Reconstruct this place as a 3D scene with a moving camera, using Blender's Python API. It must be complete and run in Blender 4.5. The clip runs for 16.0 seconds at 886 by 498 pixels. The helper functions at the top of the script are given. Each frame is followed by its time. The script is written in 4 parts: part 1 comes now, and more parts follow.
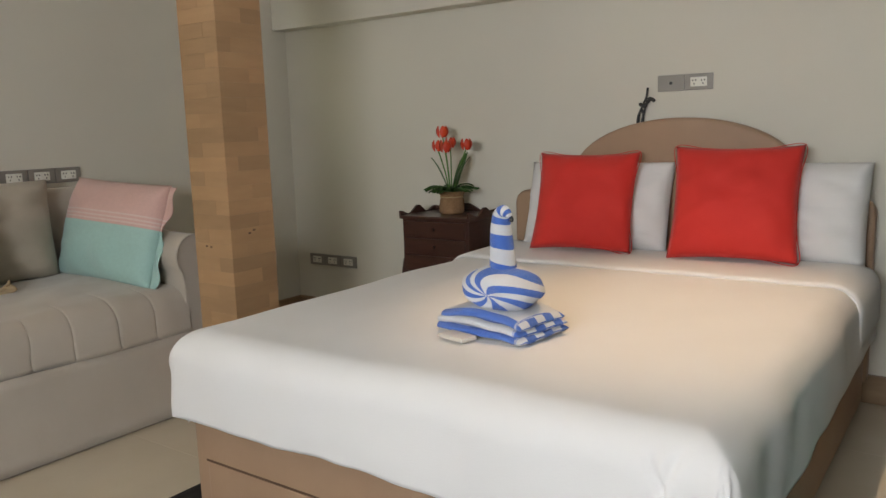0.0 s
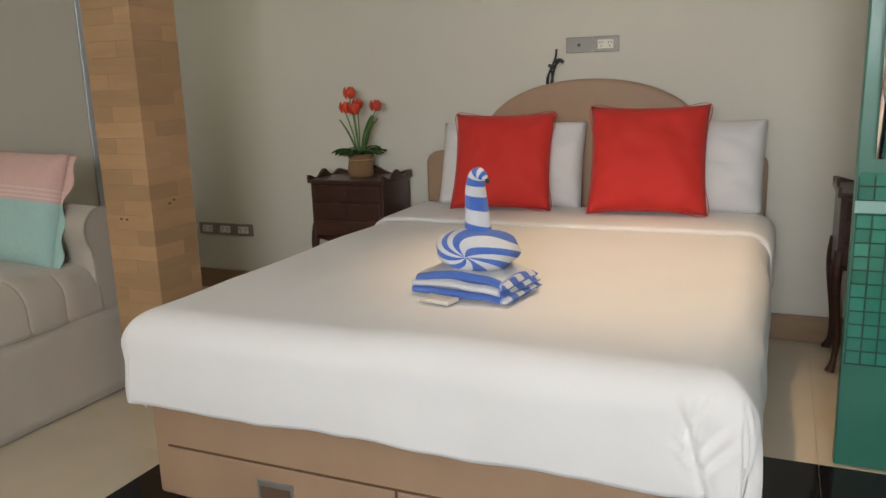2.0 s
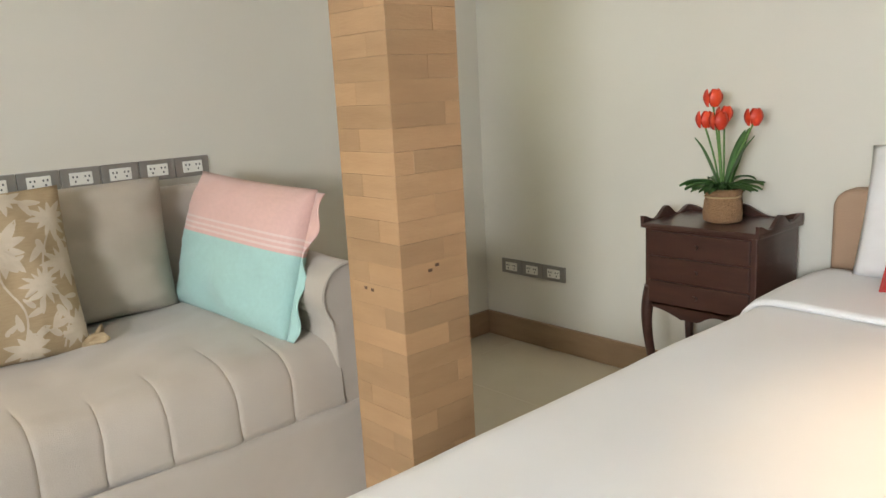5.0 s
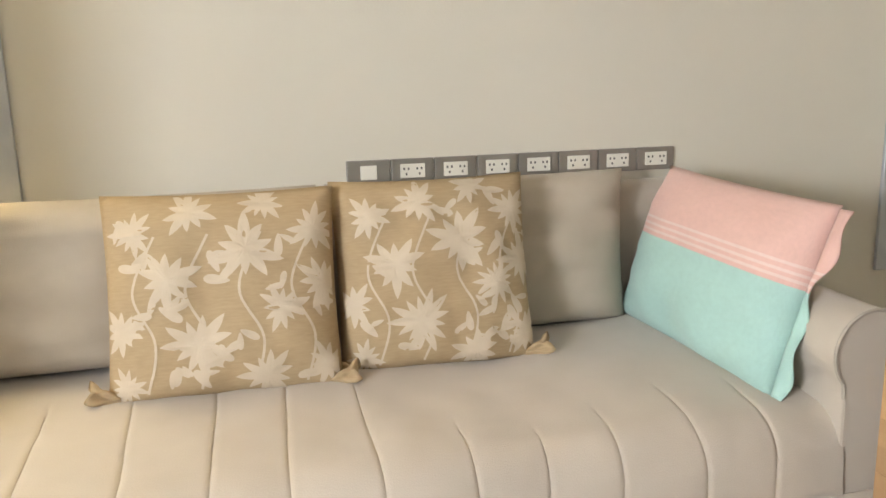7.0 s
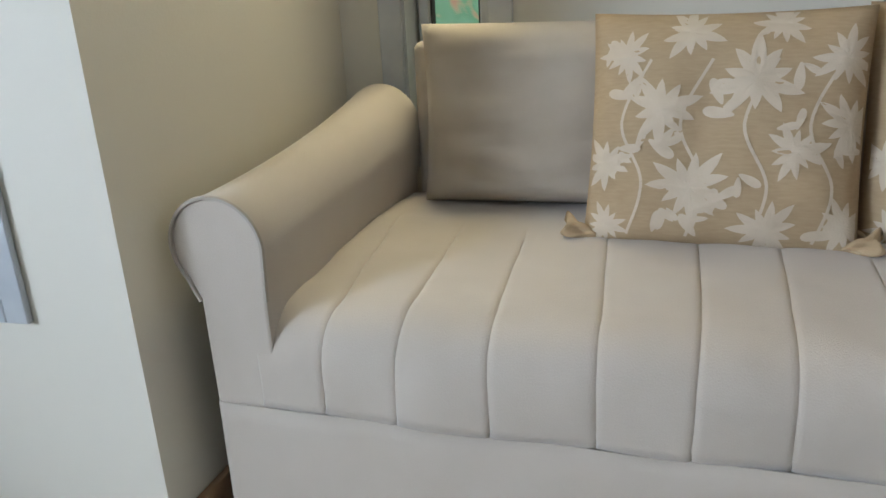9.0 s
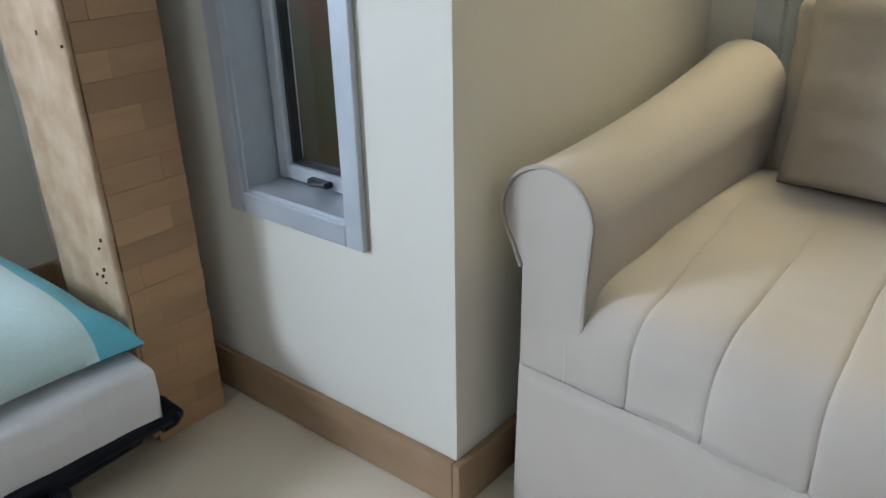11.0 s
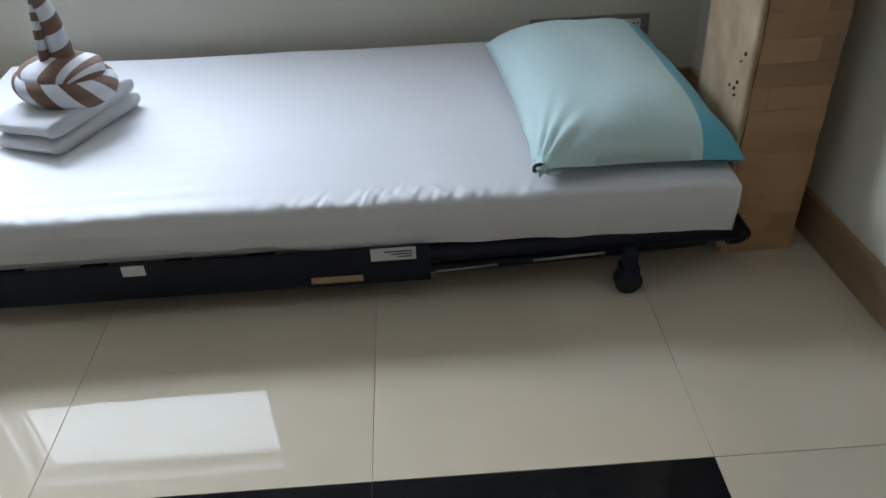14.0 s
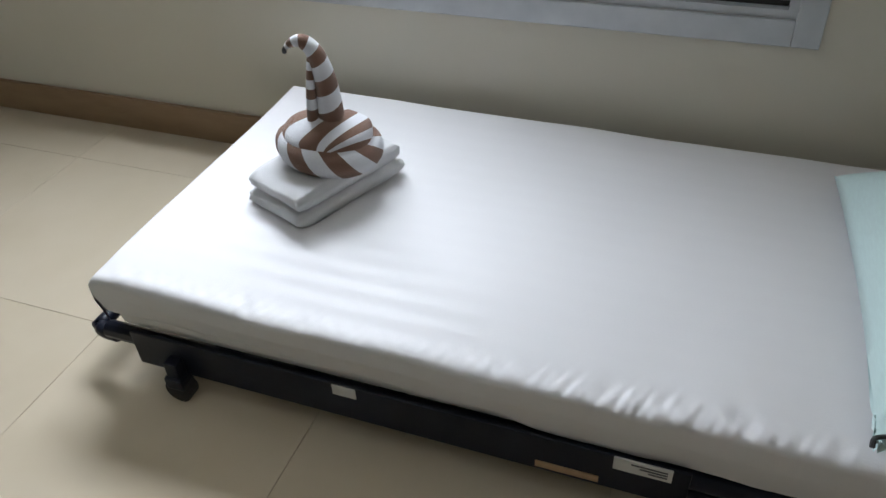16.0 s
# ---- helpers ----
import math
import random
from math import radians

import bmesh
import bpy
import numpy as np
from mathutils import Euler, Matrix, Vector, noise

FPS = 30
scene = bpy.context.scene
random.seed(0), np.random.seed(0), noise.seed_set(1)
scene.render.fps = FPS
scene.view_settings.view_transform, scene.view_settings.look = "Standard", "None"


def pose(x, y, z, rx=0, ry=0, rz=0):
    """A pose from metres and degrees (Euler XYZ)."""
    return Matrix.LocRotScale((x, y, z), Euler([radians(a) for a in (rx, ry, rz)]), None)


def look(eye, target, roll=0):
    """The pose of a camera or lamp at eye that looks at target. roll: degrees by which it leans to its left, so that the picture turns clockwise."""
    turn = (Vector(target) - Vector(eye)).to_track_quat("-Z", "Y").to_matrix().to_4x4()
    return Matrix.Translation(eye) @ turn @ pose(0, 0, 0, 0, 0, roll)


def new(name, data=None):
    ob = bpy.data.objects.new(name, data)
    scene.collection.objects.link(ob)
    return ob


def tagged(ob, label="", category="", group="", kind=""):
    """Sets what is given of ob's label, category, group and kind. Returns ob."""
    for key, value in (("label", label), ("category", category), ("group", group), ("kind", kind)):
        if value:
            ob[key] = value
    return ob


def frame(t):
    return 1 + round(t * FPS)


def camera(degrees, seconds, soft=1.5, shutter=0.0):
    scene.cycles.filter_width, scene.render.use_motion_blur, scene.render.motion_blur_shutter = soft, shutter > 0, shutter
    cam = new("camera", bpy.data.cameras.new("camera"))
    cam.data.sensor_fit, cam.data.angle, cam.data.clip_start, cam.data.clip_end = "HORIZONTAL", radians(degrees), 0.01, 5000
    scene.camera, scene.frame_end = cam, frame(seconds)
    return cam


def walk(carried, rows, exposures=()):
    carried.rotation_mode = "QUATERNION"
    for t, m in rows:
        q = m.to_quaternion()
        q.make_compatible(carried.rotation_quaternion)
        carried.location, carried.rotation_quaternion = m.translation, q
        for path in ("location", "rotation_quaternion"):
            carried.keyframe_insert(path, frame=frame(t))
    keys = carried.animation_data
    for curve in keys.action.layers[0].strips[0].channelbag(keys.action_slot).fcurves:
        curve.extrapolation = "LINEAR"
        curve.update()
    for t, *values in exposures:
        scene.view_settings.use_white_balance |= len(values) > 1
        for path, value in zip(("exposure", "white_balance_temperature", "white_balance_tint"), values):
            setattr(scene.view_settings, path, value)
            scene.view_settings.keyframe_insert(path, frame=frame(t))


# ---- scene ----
cam = camera(59.7, 16.0)
PATH = [
    (0, (0.247, -0.041, 1.095), (-0.909, 1.561, 0.784), -1.8),
    (0.5, (0.18, -0.165, 1.089), (-0.783, 1.551, 0.732), -1.5),
    (1, (0.046, -0.282, 1.11), (-0.804, 1.488, 0.728), -1.3),
    (1.5, (-0.023, -0.319, 1.12), (-0.826, 1.469, 0.72), -1.4),
    (2, (-0.067, -0.215, 1.113), (-0.852, 1.575, 0.689), -1.9),
    (2.5, (-0.118, -0.07, 1.111), (-0.926, 1.706, 0.672), -2.4),
    (3, (-0.219, 0.105, 1.131), (-1.083, 1.853, 0.687), -2.6),
    (3.2, (-0.252, 0.165, 1.135), (-1.15, 1.895, 0.686), -2.6),
    (5.3, (-0.742, 0.726, 1.151), (-2.28, 1.942, 0.755), -2.6),
    (5.5, (-0.799, 0.704, 1.157), (-2.378, 1.866, 0.763), -2.2),
    (6, (-0.96, 0.735, 1.161), (-2.681, 1.674, 0.762), -2.1),
    (6.5, (-1.066, 0.705, 1.161), (-2.891, 1.421, 0.766), -1.6),
    (7, (-1.12, 0.703, 1.15), (-3.028, 1.145, 0.745), -1.6),
    (7.5, (-1.204, 0.679, 1.129), (-3.142, 0.885, 0.68), -1.9),
    (8, (-1.27, 0.665, 1.119), (-3.192, 0.57, 0.573), -2.0),
    (8.5, (-1.306, 0.636, 1.105), (-3.159, 0.242, 0.463), -2.2),
    (9, (-1.287, 0.537, 1.027), (-3.082, -0.044, 0.364), -3.0),
    (9.5, (-1.307, 0.467, 1.041), (-2.92, -0.391, 0.227), -1.9),
    (11.8, (-1.373, 0.424, 1.145), (-2.583, -0.898, 0.256), -1.2),
    (12, (-1.366, 0.435, 1.143), (-2.496, -0.941, 0.233), -1.6),
    (12.5, (-1.361, 0.482, 1.135), (-2.205, -1.054, 0.172), -3.1),
    (13, (-1.354, 0.499, 1.139), (-1.88, -1.123, 0.093), -4.1),
    (13.5, (-1.337, 0.512, 1.149), (-1.561, -1.126, 0.023), -4.9),
    (14, (-1.272, 0.527, 1.134), (-1.305, -1.092, -0.039), -3.2),
    (14.5, (-1.263, 0.493, 1.192), (-1.029, -1.042, -0.068), -3.8),
    (15, (-1.305, 0.318, 1.241), (-0.899, -1.171, -0.031), -4.5),
    (15.5, (-1.272, 0.159, 1.263), (-0.84, -1.319, -0.014), -3.2),
    (16, (-1.189, -0.003, 1.276), (-0.602, -1.446, 0.021), -3.5),
]
walk(cam, [(t, look(e, g, r)) for t, e, g, r in PATH],
     ((0.0, -1.64, 7300, 15), (3.0, -1.66, 7400, 15), (5.5, -0.46, 7000, 13), (6.5, -0.42, 7000, 15), (7.5, -0.48, 7700, 16),
      (8.0, -0.58, 7400, 13), (8.5, -0.82, 6800, 12), (9.0, -1.12, 6000, 12), (9.5, -1.16, 5900, 12), (12.0, -1.16, 5800, 12),
      (13.0, -1.68, 5750, 12), (14.0, -1.95, 6150, 12), (16.0, -2.14, 6750, 13)))

# ---- world, sun and lamps ----
world = bpy.data.worlds.new("world")
scene.world = world
world.use_nodes = True
_nt = world.node_tree
_sky = _nt.nodes.new("ShaderNodeTexSky")
_sky.sky_type = "NISHITA"
_sky.sun_disc = False
_sky.sun_elevation = radians(50)
_sky.sun_rotation = radians(120)
_nt.links.new(_sky.outputs[0], _nt.nodes["Background"].inputs[0])
_nt.nodes["Background"].inputs[1].default_value = 0.07


def lamp(name, kind, m, energy, color, **kw):
    d = bpy.data.lights.new(name, kind)
    d.energy, d.color = energy, color
    if kind == "AREA":
        d.shape = "RECTANGLE"
        d.size, d.size_y = kw["size"], kw["size_y"]
    if kind == "SPOT":
        d.spot_size, d.spot_blend, d.shadow_soft_size = radians(kw["cone"]), kw["blend"], kw["radius"]
    if kind == "SUN":
        d.angle = radians(kw["angle"])
    ob = new(name, d)
    ob.matrix_world = m
    return ob


lamp("sun", "SUN", look((6, 4, 9), (0, 0, 0)), 2.5, (1.0, 0.95, 0.88), angle=0.5)
# daylight through the upper part of the wide rear window and the slim ones
lamp("window_light_rear", "AREA", look((0.02, -1.91, 1.462), (0.02, 0.0, 1.462)), 240, (0.78, 0.88, 1.0), size=1.06, size_y=0.505)
lamp("window_light_alcove", "AREA", look((-3.29, 2.80, 1.20), (-2.0, 2.86, 0.9)), 4.5, (0.9, 1.0, 0.86), size=0.22, size_y=1.0)
lamp("window_light_sofa", "AREA", look((-3.32, -0.04, 1.75), (-2.3, -0.06, 0.7)), 28, (1.0, 0.86, 0.50), size=0.19, size_y=0.54)
# ceiling downlights
WARM = (1.0, 0.74, 0.48)
lamp("downlight_bed", "SPOT", look((-0.47, 2.08, 2.42), (-0.47, 2.08, 0)), 240, WARM, cone=56, blend=0.85, radius=0.04)
lamp("downlight_sofa", "SPOT", look((-2.34, 0.85, 2.42), (-2.44, 0.85, 0)), 16, (1.0, 0.70, 0.44), cone=44, blend=1.0, radius=0.04)


# ---- materials ----
def material(name, color, rough=0.6, metal=0.0, second=None, scale=8.0, amount=0.5, bump=0.0, bump_scale=60.0,
             stretch=(1, 1, 1), vary=0.0, coat=0.0, sheen=0.0, spec=0.5, detail=6.0):
    """A base colour broken up by noise at two scales, with fine relief and a tone for each object."""
    m = bpy.data.materials.new(name)
    m.use_nodes = True
    nt = m.node_tree
    b = nt.nodes["Principled BSDF"]
    b.inputs["Roughness"].default_value = rough
    b.inputs["Metallic"].default_value = metal
    b.inputs["Specular IOR Level"].default_value = spec
    b.inputs["Coat Weight"].default_value = coat
    b.inputs["Coat Roughness"].default_value = 0.08
    b.inputs["Sheen Weight"].default_value = sheen
    tc = nt.nodes.new("ShaderNodeTexCoord")
    mp = nt.nodes.new("ShaderNodeMapping")
    mp.inputs["Scale"].default_value = stretch
    nt.links.new(tc.outputs["Object"], mp.inputs[0])
    n1 = nt.nodes.new("ShaderNodeTexNoise")
    n1.inputs["Scale"].default_value, n1.inputs["Detail"].default_value = scale, detail
    nt.links.new(mp.outputs[0], n1.inputs["Vector"])
    ramp = nt.nodes.new("ShaderNodeValToRGB")
    ramp.color_ramp.elements[0].position, ramp.color_ramp.elements[1].position = 0.5 - amount / 2, 0.5 + amount / 2
    ramp.color_ramp.elements[0].color = (*color, 1)
    ramp.color_ramp.elements[1].color = (*(second or [min(1, c * 1.12) for c in color]), 1)
    nt.links.new(n1.outputs["Fac"], ramp.inputs[0])
    out = ramp.outputs[0]
    if vary:
        info = nt.nodes.new("ShaderNodeObjectInfo")
        hsv = nt.nodes.new("ShaderNodeHueSaturation")
        mr = nt.nodes.new("ShaderNodeMapRange")
        mr.inputs["To Min"].default_value, mr.inputs["To Max"].default_value = 1 - vary, 1 + vary
        nt.links.new(info.outputs["Random"], mr.inputs["Value"])
        shift = nt.nodes.new("ShaderNodeVectorMath")
        shift.operation = "SCALE"
        shift.inputs[0].default_value = (7.0, 13.0, 5.0)
        nt.links.new(info.outputs["Random"], shift.inputs["Scale"])
        nt.links.new(shift.outputs[0], mp.inputs["Location"])
        nt.links.new(mr.outputs[0], hsv.inputs["Value"])
        nt.links.new(out, hsv.inputs["Color"])
        out = hsv.outputs[0]
    nt.links.new(out, b.inputs["Base Color"])
    if bump:
        n2 = nt.nodes.new("ShaderNodeTexNoise")
        n2.inputs["Scale"].default_value, n2.inputs["Detail"].default_value = bump_scale, 4
        nt.links.new(mp.outputs[0], n2.inputs["Vector"])
        bp = nt.nodes.new("ShaderNodeBump")
        bp.inputs["Strength"].default_value, bp.inputs["Distance"].default_value = bump, 0.01
        nt.links.new(n2.outputs["Fac"], bp.inputs["Height"])
        nt.links.new(bp.outputs[0], b.inputs["Normal"])
    return m


def bands(name, stops, axis="X", repeat=1.0, rough=0.9, bump=0.25, bump_scale=500.0):
    """Woven cloth whose colours change in hard bands along one axis of its UV map."""
    m = material(name, (0.5, 0.5, 0.5), rough, bump=bump, bump_scale=bump_scale, sheen=0.2)
    nt = m.node_tree
    b = nt.nodes["Principled BSDF"]
    uv = nt.nodes.new("ShaderNodeUVMap")
    sep = nt.nodes.new("ShaderNodeSeparateXYZ")
    nt.links.new(uv.outputs[0], sep.inputs[0])
    mul = nt.nodes.new("ShaderNodeMath")
    mul.operation = "MULTIPLY"
    mul.inputs[1].default_value = repeat
    nt.links.new(sep.outputs[axis], mul.inputs[0])
    fr = nt.nodes.new("ShaderNodeMath")
    fr.operation = "FRACT"
    nt.links.new(mul.outputs[0], fr.inputs[0])
    cr = nt.nodes.new("ShaderNodeValToRGB")
    cr.color_ramp.interpolation = "CONSTANT"
    while len(cr.color_ramp.elements) < len(stops):
        cr.color_ramp.elements.new(0.5)
    for e, (p, c) in zip(cr.color_ramp.elements, stops):
        e.position, e.color = p, (*c, 1)
    nt.links.new(fr.outputs[0], cr.inputs[0])
    noi = nt.nodes.new("ShaderNodeTexNoise")
    noi.inputs["Scale"].default_value = 35
    mr = nt.nodes.new("ShaderNodeMapRange")
    mr.inputs["To Min"].default_value, mr.inputs["To Max"].default_value = 0.92, 1.06
    nt.links.new(noi.outputs["Fac"], mr.inputs["Value"])
    hsv = nt.nodes.new("ShaderNodeHueSaturation")
    nt.links.new(mr.outputs[0], hsv.inputs["Value"])
    nt.links.new(cr.outputs[0], hsv.inputs["Color"])
    nt.links.new(hsv.outputs[0], b.inputs["Base Color"])
    return m


def glass_material(name, color, rough=0.0):
    m = bpy.data.materials.new(name)
    m.use_nodes = True
    b = m.node_tree.nodes["Principled BSDF"]
    b.inputs["Base Color"].default_value = (*color, 1)
    b.inputs["Transmission Weight"].default_value = 1.0
    b.inputs["Roughness"].default_value = rough
    b.inputs["IOR"].default_value = 1.45
    return m


M_WALL = material("wall_paint", (0.63, 0.595, 0.51), 0.75, second=(0.68, 0.645, 0.555), scale=1.2, amount=0.6, bump=0.05, bump_scale=180)
M_CEIL = material("ceiling_paint", (0.78, 0.77, 0.73), 0.8, scale=1.5, bump=0.04)
M_CREAM = material("cream_tile", (0.56, 0.48, 0.36), 0.014, second=(0.60, 0.52, 0.40), scale=5, bump=0.0015, bump_scale=9, vary=0.025, spec=0.75)
M_BLACK = material("black_tile", (0.006, 0.006, 0.007), 0.06, second=(0.011, 0.011, 0.012), scale=30, vary=0.1, spec=0.18)
M_JOINT = material("tile_joint", (0.42, 0.36, 0.28), 0.9, scale=60)
M_BASE = material("skirting_tile", (0.23, 0.14, 0.075), 0.42, second=(0.32, 0.205, 0.115), scale=6, stretch=(1, 1, 4), bump=0.05, bump_scale=40)
M_PLANK = material("column_wood", (0.345, 0.20, 0.098), 0.55, second=(0.44, 0.27, 0.14), scale=6, stretch=(1, 1, 5), amount=0.7, bump=0.12, bump_scale=45, vary=0.16)
M_WORN = material("worn_pale_wood", (0.40, 0.265, 0.15), 0.7, second=(0.58, 0.43, 0.28), scale=14, amount=0.4, bump=0.5, bump_scale=30, vary=0.1)
M_KNOT = material("nail_hole", (0.09, 0.045, 0.022), 0.8)
M_VELVET = material("sofa_cloth", (0.43, 0.375, 0.31), 0.85, second=(0.50, 0.44, 0.37), scale=7, amount=0.8, bump=0.12, bump_scale=350, sheen=0.35)
M_PIPING = material("sofa_piping", (0.36, 0.32, 0.27), 0.85, bump=0.1, bump_scale=400)
M_CUSHION = material("plain_cushion_cloth", (0.41, 0.35, 0.275), 0.9, second=(0.47, 0.41, 0.33), scale=9, bump=0.2, bump_scale=420, sheen=0.2)
M_TAN = material("floral_ground", (0.385, 0.275, 0.155), 0.9, second=(0.47, 0.35, 0.21), scale=40, stretch=(1, 1, 6), amount=0.7, bump=0.3, bump_scale=420)
M_PETAL = material("floral_print", (0.545, 0.45, 0.33), 0.9, second=(0.62, 0.53, 0.41), scale=30, amount=0.8, bump=0.25, bump_scale=420)
M_LINEN = material("white_bed_linen", (0.74, 0.72, 0.70), 0.8, second=(0.79, 0.775, 0.755), scale=4, amount=0.8, bump=0.08, bump_scale=300, sheen=0.15)
M_RED = material("red_cushion_cloth", (0.56, 0.016, 0.010), 0.75, second=(0.62, 0.026, 0.016), scale=6, amount=0.7, bump=0.15, bump_scale=380, sheen=0.1)
M_LEATHER = material("tan_leatherette", (0.34, 0.212, 0.132), 0.5, second=(0.39, 0.25, 0.158), scale=5, bump=0.12, bump_scale=220)
M_COREWOOD = material("column_core", (0.22, 0.125, 0.06), 0.8, scale=20)
M_SEAM = material("dark_seam", (0.10, 0.055, 0.03), 0.8)
M_DARKWOOD = material("dark_stained_wood", (0.035, 0.014, 0.010), 0.33, second=(0.075, 0.030, 0.020), scale=5, stretch=(1, 1, 7), amount=0.6, bump=0.06, bump_scale=50, coat=0.25)
M_PLATE = material("grey_metal_plate", (0.27, 0.255, 0.23), 0.4, metal=0.5, second=(0.32, 0.30, 0.27), scale=9)
M_SOCKET = material("ivory_plastic", (0.72, 0.70, 0.63), 0.4, scale=9)
M_HOLE = material("black_plastic", (0.012, 0.012, 0.013), 0.45, second=(0.03, 0.03, 0.03), scale=20)
M_ALU = material("grey_aluminium", (0.43, 0.455, 0.48), 0.38, metal=0.35, second=(0.54, 0.56, 0.58), scale=12, bump=0.02)
M_GASKET = material("black_gasket", (0.02, 0.02, 0.022), 0.6)
M_CHROME = material("chrome", (0.82, 0.82, 0.82), 0.12, metal=1.0, scale=5)
M_GLASS = glass_material("window_glass", (0.93, 0.97, 0.95))
M_GREEN = material("green_panel", (0.014, 0.125, 0.085), 0.38, second=(0.024, 0.18, 0.12), scale=3, amount=0.8, coat=0.1)
M_MOSAIC = material("green_mosaic", (0.014, 0.15, 0.10), 0.22, second=(0.03, 0.23, 0.16), scale=6, vary=0.12, coat=0.4)
M_PALEGREEN = material("pale_green_strip", (0.22, 0.42, 0.37), 0.35, second=(0.28, 0.48, 0.43), scale=4, amount=0.8)
M_GROUT = material("dark_green_grout", (0.006, 0.035, 0.025), 0.7)
M_NAVY = material("navy_metal", (0.004, 0.006, 0.014), 0.42, second=(0.008, 0.011, 0.022), scale=12, bump=0.03, spec=0.25)
M_RUBBER = material("black_rubber", (0.012, 0.012, 0.013), 0.7, scale=20)
M_LABEL = material("paper_label", (0.55, 0.55, 0.53), 0.7, second=(0.68, 0.68, 0.66), scale=30)
M_TANLABEL = material("tan_label", (0.36, 0.23, 0.13), 0.6, second=(0.44, 0.30, 0.18), scale=40)
M_PRINT = material("label_print", (0.08, 0.08, 0.09), 0.7)
M_JUTE = material("jute_sacking", (0.25, 0.135, 0.06), 0.95, second=(0.35, 0.20, 0.10), scale=120, amount=0.7, bump=0.8, bump_scale=220)
M_STRING = material("jute_string", (0.42, 0.29, 0.15), 0.95)
M_STEM = material("tulip_stem", (0.07, 0.17, 0.03), 0.5, second=(0.11, 0.24, 0.05), scale=20)
M_LEAF = material("plant_leaf", (0.025, 0.085, 0.018), 0.45, second=(0.06, 0.15, 0.035), scale=14, amount=0.6, vary=0.2)
M_TULIP = material("tulip_petal", (0.58, 0.022, 0.010), 0.45, second=(0.72, 0.07, 0.015), scale=22, amount=0.5, vary=0.1)
M_WHITETOWEL = material("white_terry", (0.74, 0.74, 0.75), 0.95, bump=0.7, bump_scale=420, scale=20, sheen=0.3)
M_SOAP = material("soap_wrapper", (0.55, 0.50, 0.43), 0.3, second=(0.66, 0.62, 0.55), scale=25)
WHITE, BLUE, BROWN = (0.72, 0.73, 0.76), (0.055, 0.16, 0.56), (0.19, 0.10, 0.065)
M_BLUESTRIPE = bands("blue_striped_terry", [(0.0, BLUE), (0.5, WHITE)], "X", 1.0, 0.95, 0.6, 420)
M_BROWNSTRIPE = bands("brown_striped_terry", [(0.0, BROWN), (0.5, WHITE)], "X", 1.0, 0.95, 0.6, 420)
PINK, MINT, PALE = (0.71, 0.45, 0.39), (0.38, 0.60, 0.55), (0.74, 0.56, 0.51)
M_PINKMINT = bands("pink_and_mint_cloth", [(0.0, MINT), (0.555, PINK), (0.58, PALE), (0.595, PINK), (0.615, PALE), (0.63, PINK), (0.655, PALE), (0.67, PINK)], "Y", 1.0, 0.9, 0.25, 480)
AQUA, PALEAQUA = (0.14, 0.50, 0.62), (0.57, 0.73, 0.72)
M_AQUA = bands("aqua_pillowcase_cloth", [(0.0, PALEAQUA), (0.80, AQUA)], "X", 1.0, 0.75, 0.1, 300)


def mural_material():
    m = bpy.data.materials.new("self_lit_mural")
    m.use_nodes = True
    nt = m.node_tree
    b = nt.nodes["Principled BSDF"]
    tc = nt.nodes.new("ShaderNodeTexCoord")
    n = nt.nodes.new("ShaderNodeTexNoise")
    n.inputs["Scale"].default_value, n.inputs["Detail"].default_value, n.inputs["Distortion"].default_value = 5.0, 1.5, 2.0
    nt.links.new(tc.outputs["Object"], n.inputs["Vector"])
    cr = nt.nodes.new("ShaderNodeValToRGB")
    cr.color_ramp.interpolation = "EASE"
    els = cr.color_ramp.elements
    while len(els) < 5:
        els.new(0.5)
    for e, (p, c) in zip(els, [(0.38, (0.66, 0.42, 0.27)), (0.46, (0.60, 0.50, 0.31)), (0.49, (0.46, 0.54, 0.33)), (0.52, (0.25, 0.52, 0.31)), (0.66, (0.30, 0.58, 0.38))]):
        e.position, e.color = p, (*c, 1)
    nt.links.new(n.outputs["Fac"], cr.inputs[0])
    nt.links.new(cr.outputs[0], b.inputs["Base Color"])
    # the paint also emits its own colours, standing in for daylight on the wall
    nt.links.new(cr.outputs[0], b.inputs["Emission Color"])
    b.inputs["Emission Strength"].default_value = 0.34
    b.inputs["Roughness"].default_value = 0.85
    return m


M_MURAL = mural_material()
M_SKYGLOW = bpy.data.materials.new("bright_sky")
M_SKYGLOW.use_nodes = True
M_SKYGLOW.node_tree.nodes["Principled BSDF"].inputs["Emission Color"].default_value = (0.78, 0.90, 1.0, 1)
M_SKYGLOW.node_tree.nodes["Principled BSDF"].inputs["Emission Strength"].default_value = 11.0
M_BRICK = material("outdoor_brick", (0.16, 0.07, 0.045), 0.85, second=(0.07, 0.085, 0.04), scale=3, amount=0.35, bump=0.4, bump_scale=25)
M_HEDGE = material("garden_hedge", (0.02, 0.05, 0.012), 0.8, second=(0.07, 0.15, 0.03), scale=9, amount=0.4, bump=0.8, bump_scale=18)
M_EARTH = material("garden_ground", (0.12, 0.10, 0.075), 0.95, second=(0.17, 0.15, 0.11), scale=3, bump=0.3)


# ---- mesh helpers ----
def mesh_of(name, bm, mat, smooth=False):
    me = bpy.data.meshes.new(name)
    bm.normal_update()
    bm.to_mesh(me)
    bm.free()
    if mat:
        me.materials.append(mat)
    if smooth:
        for p in me.polygons:
            p.use_smooth = True
    return me


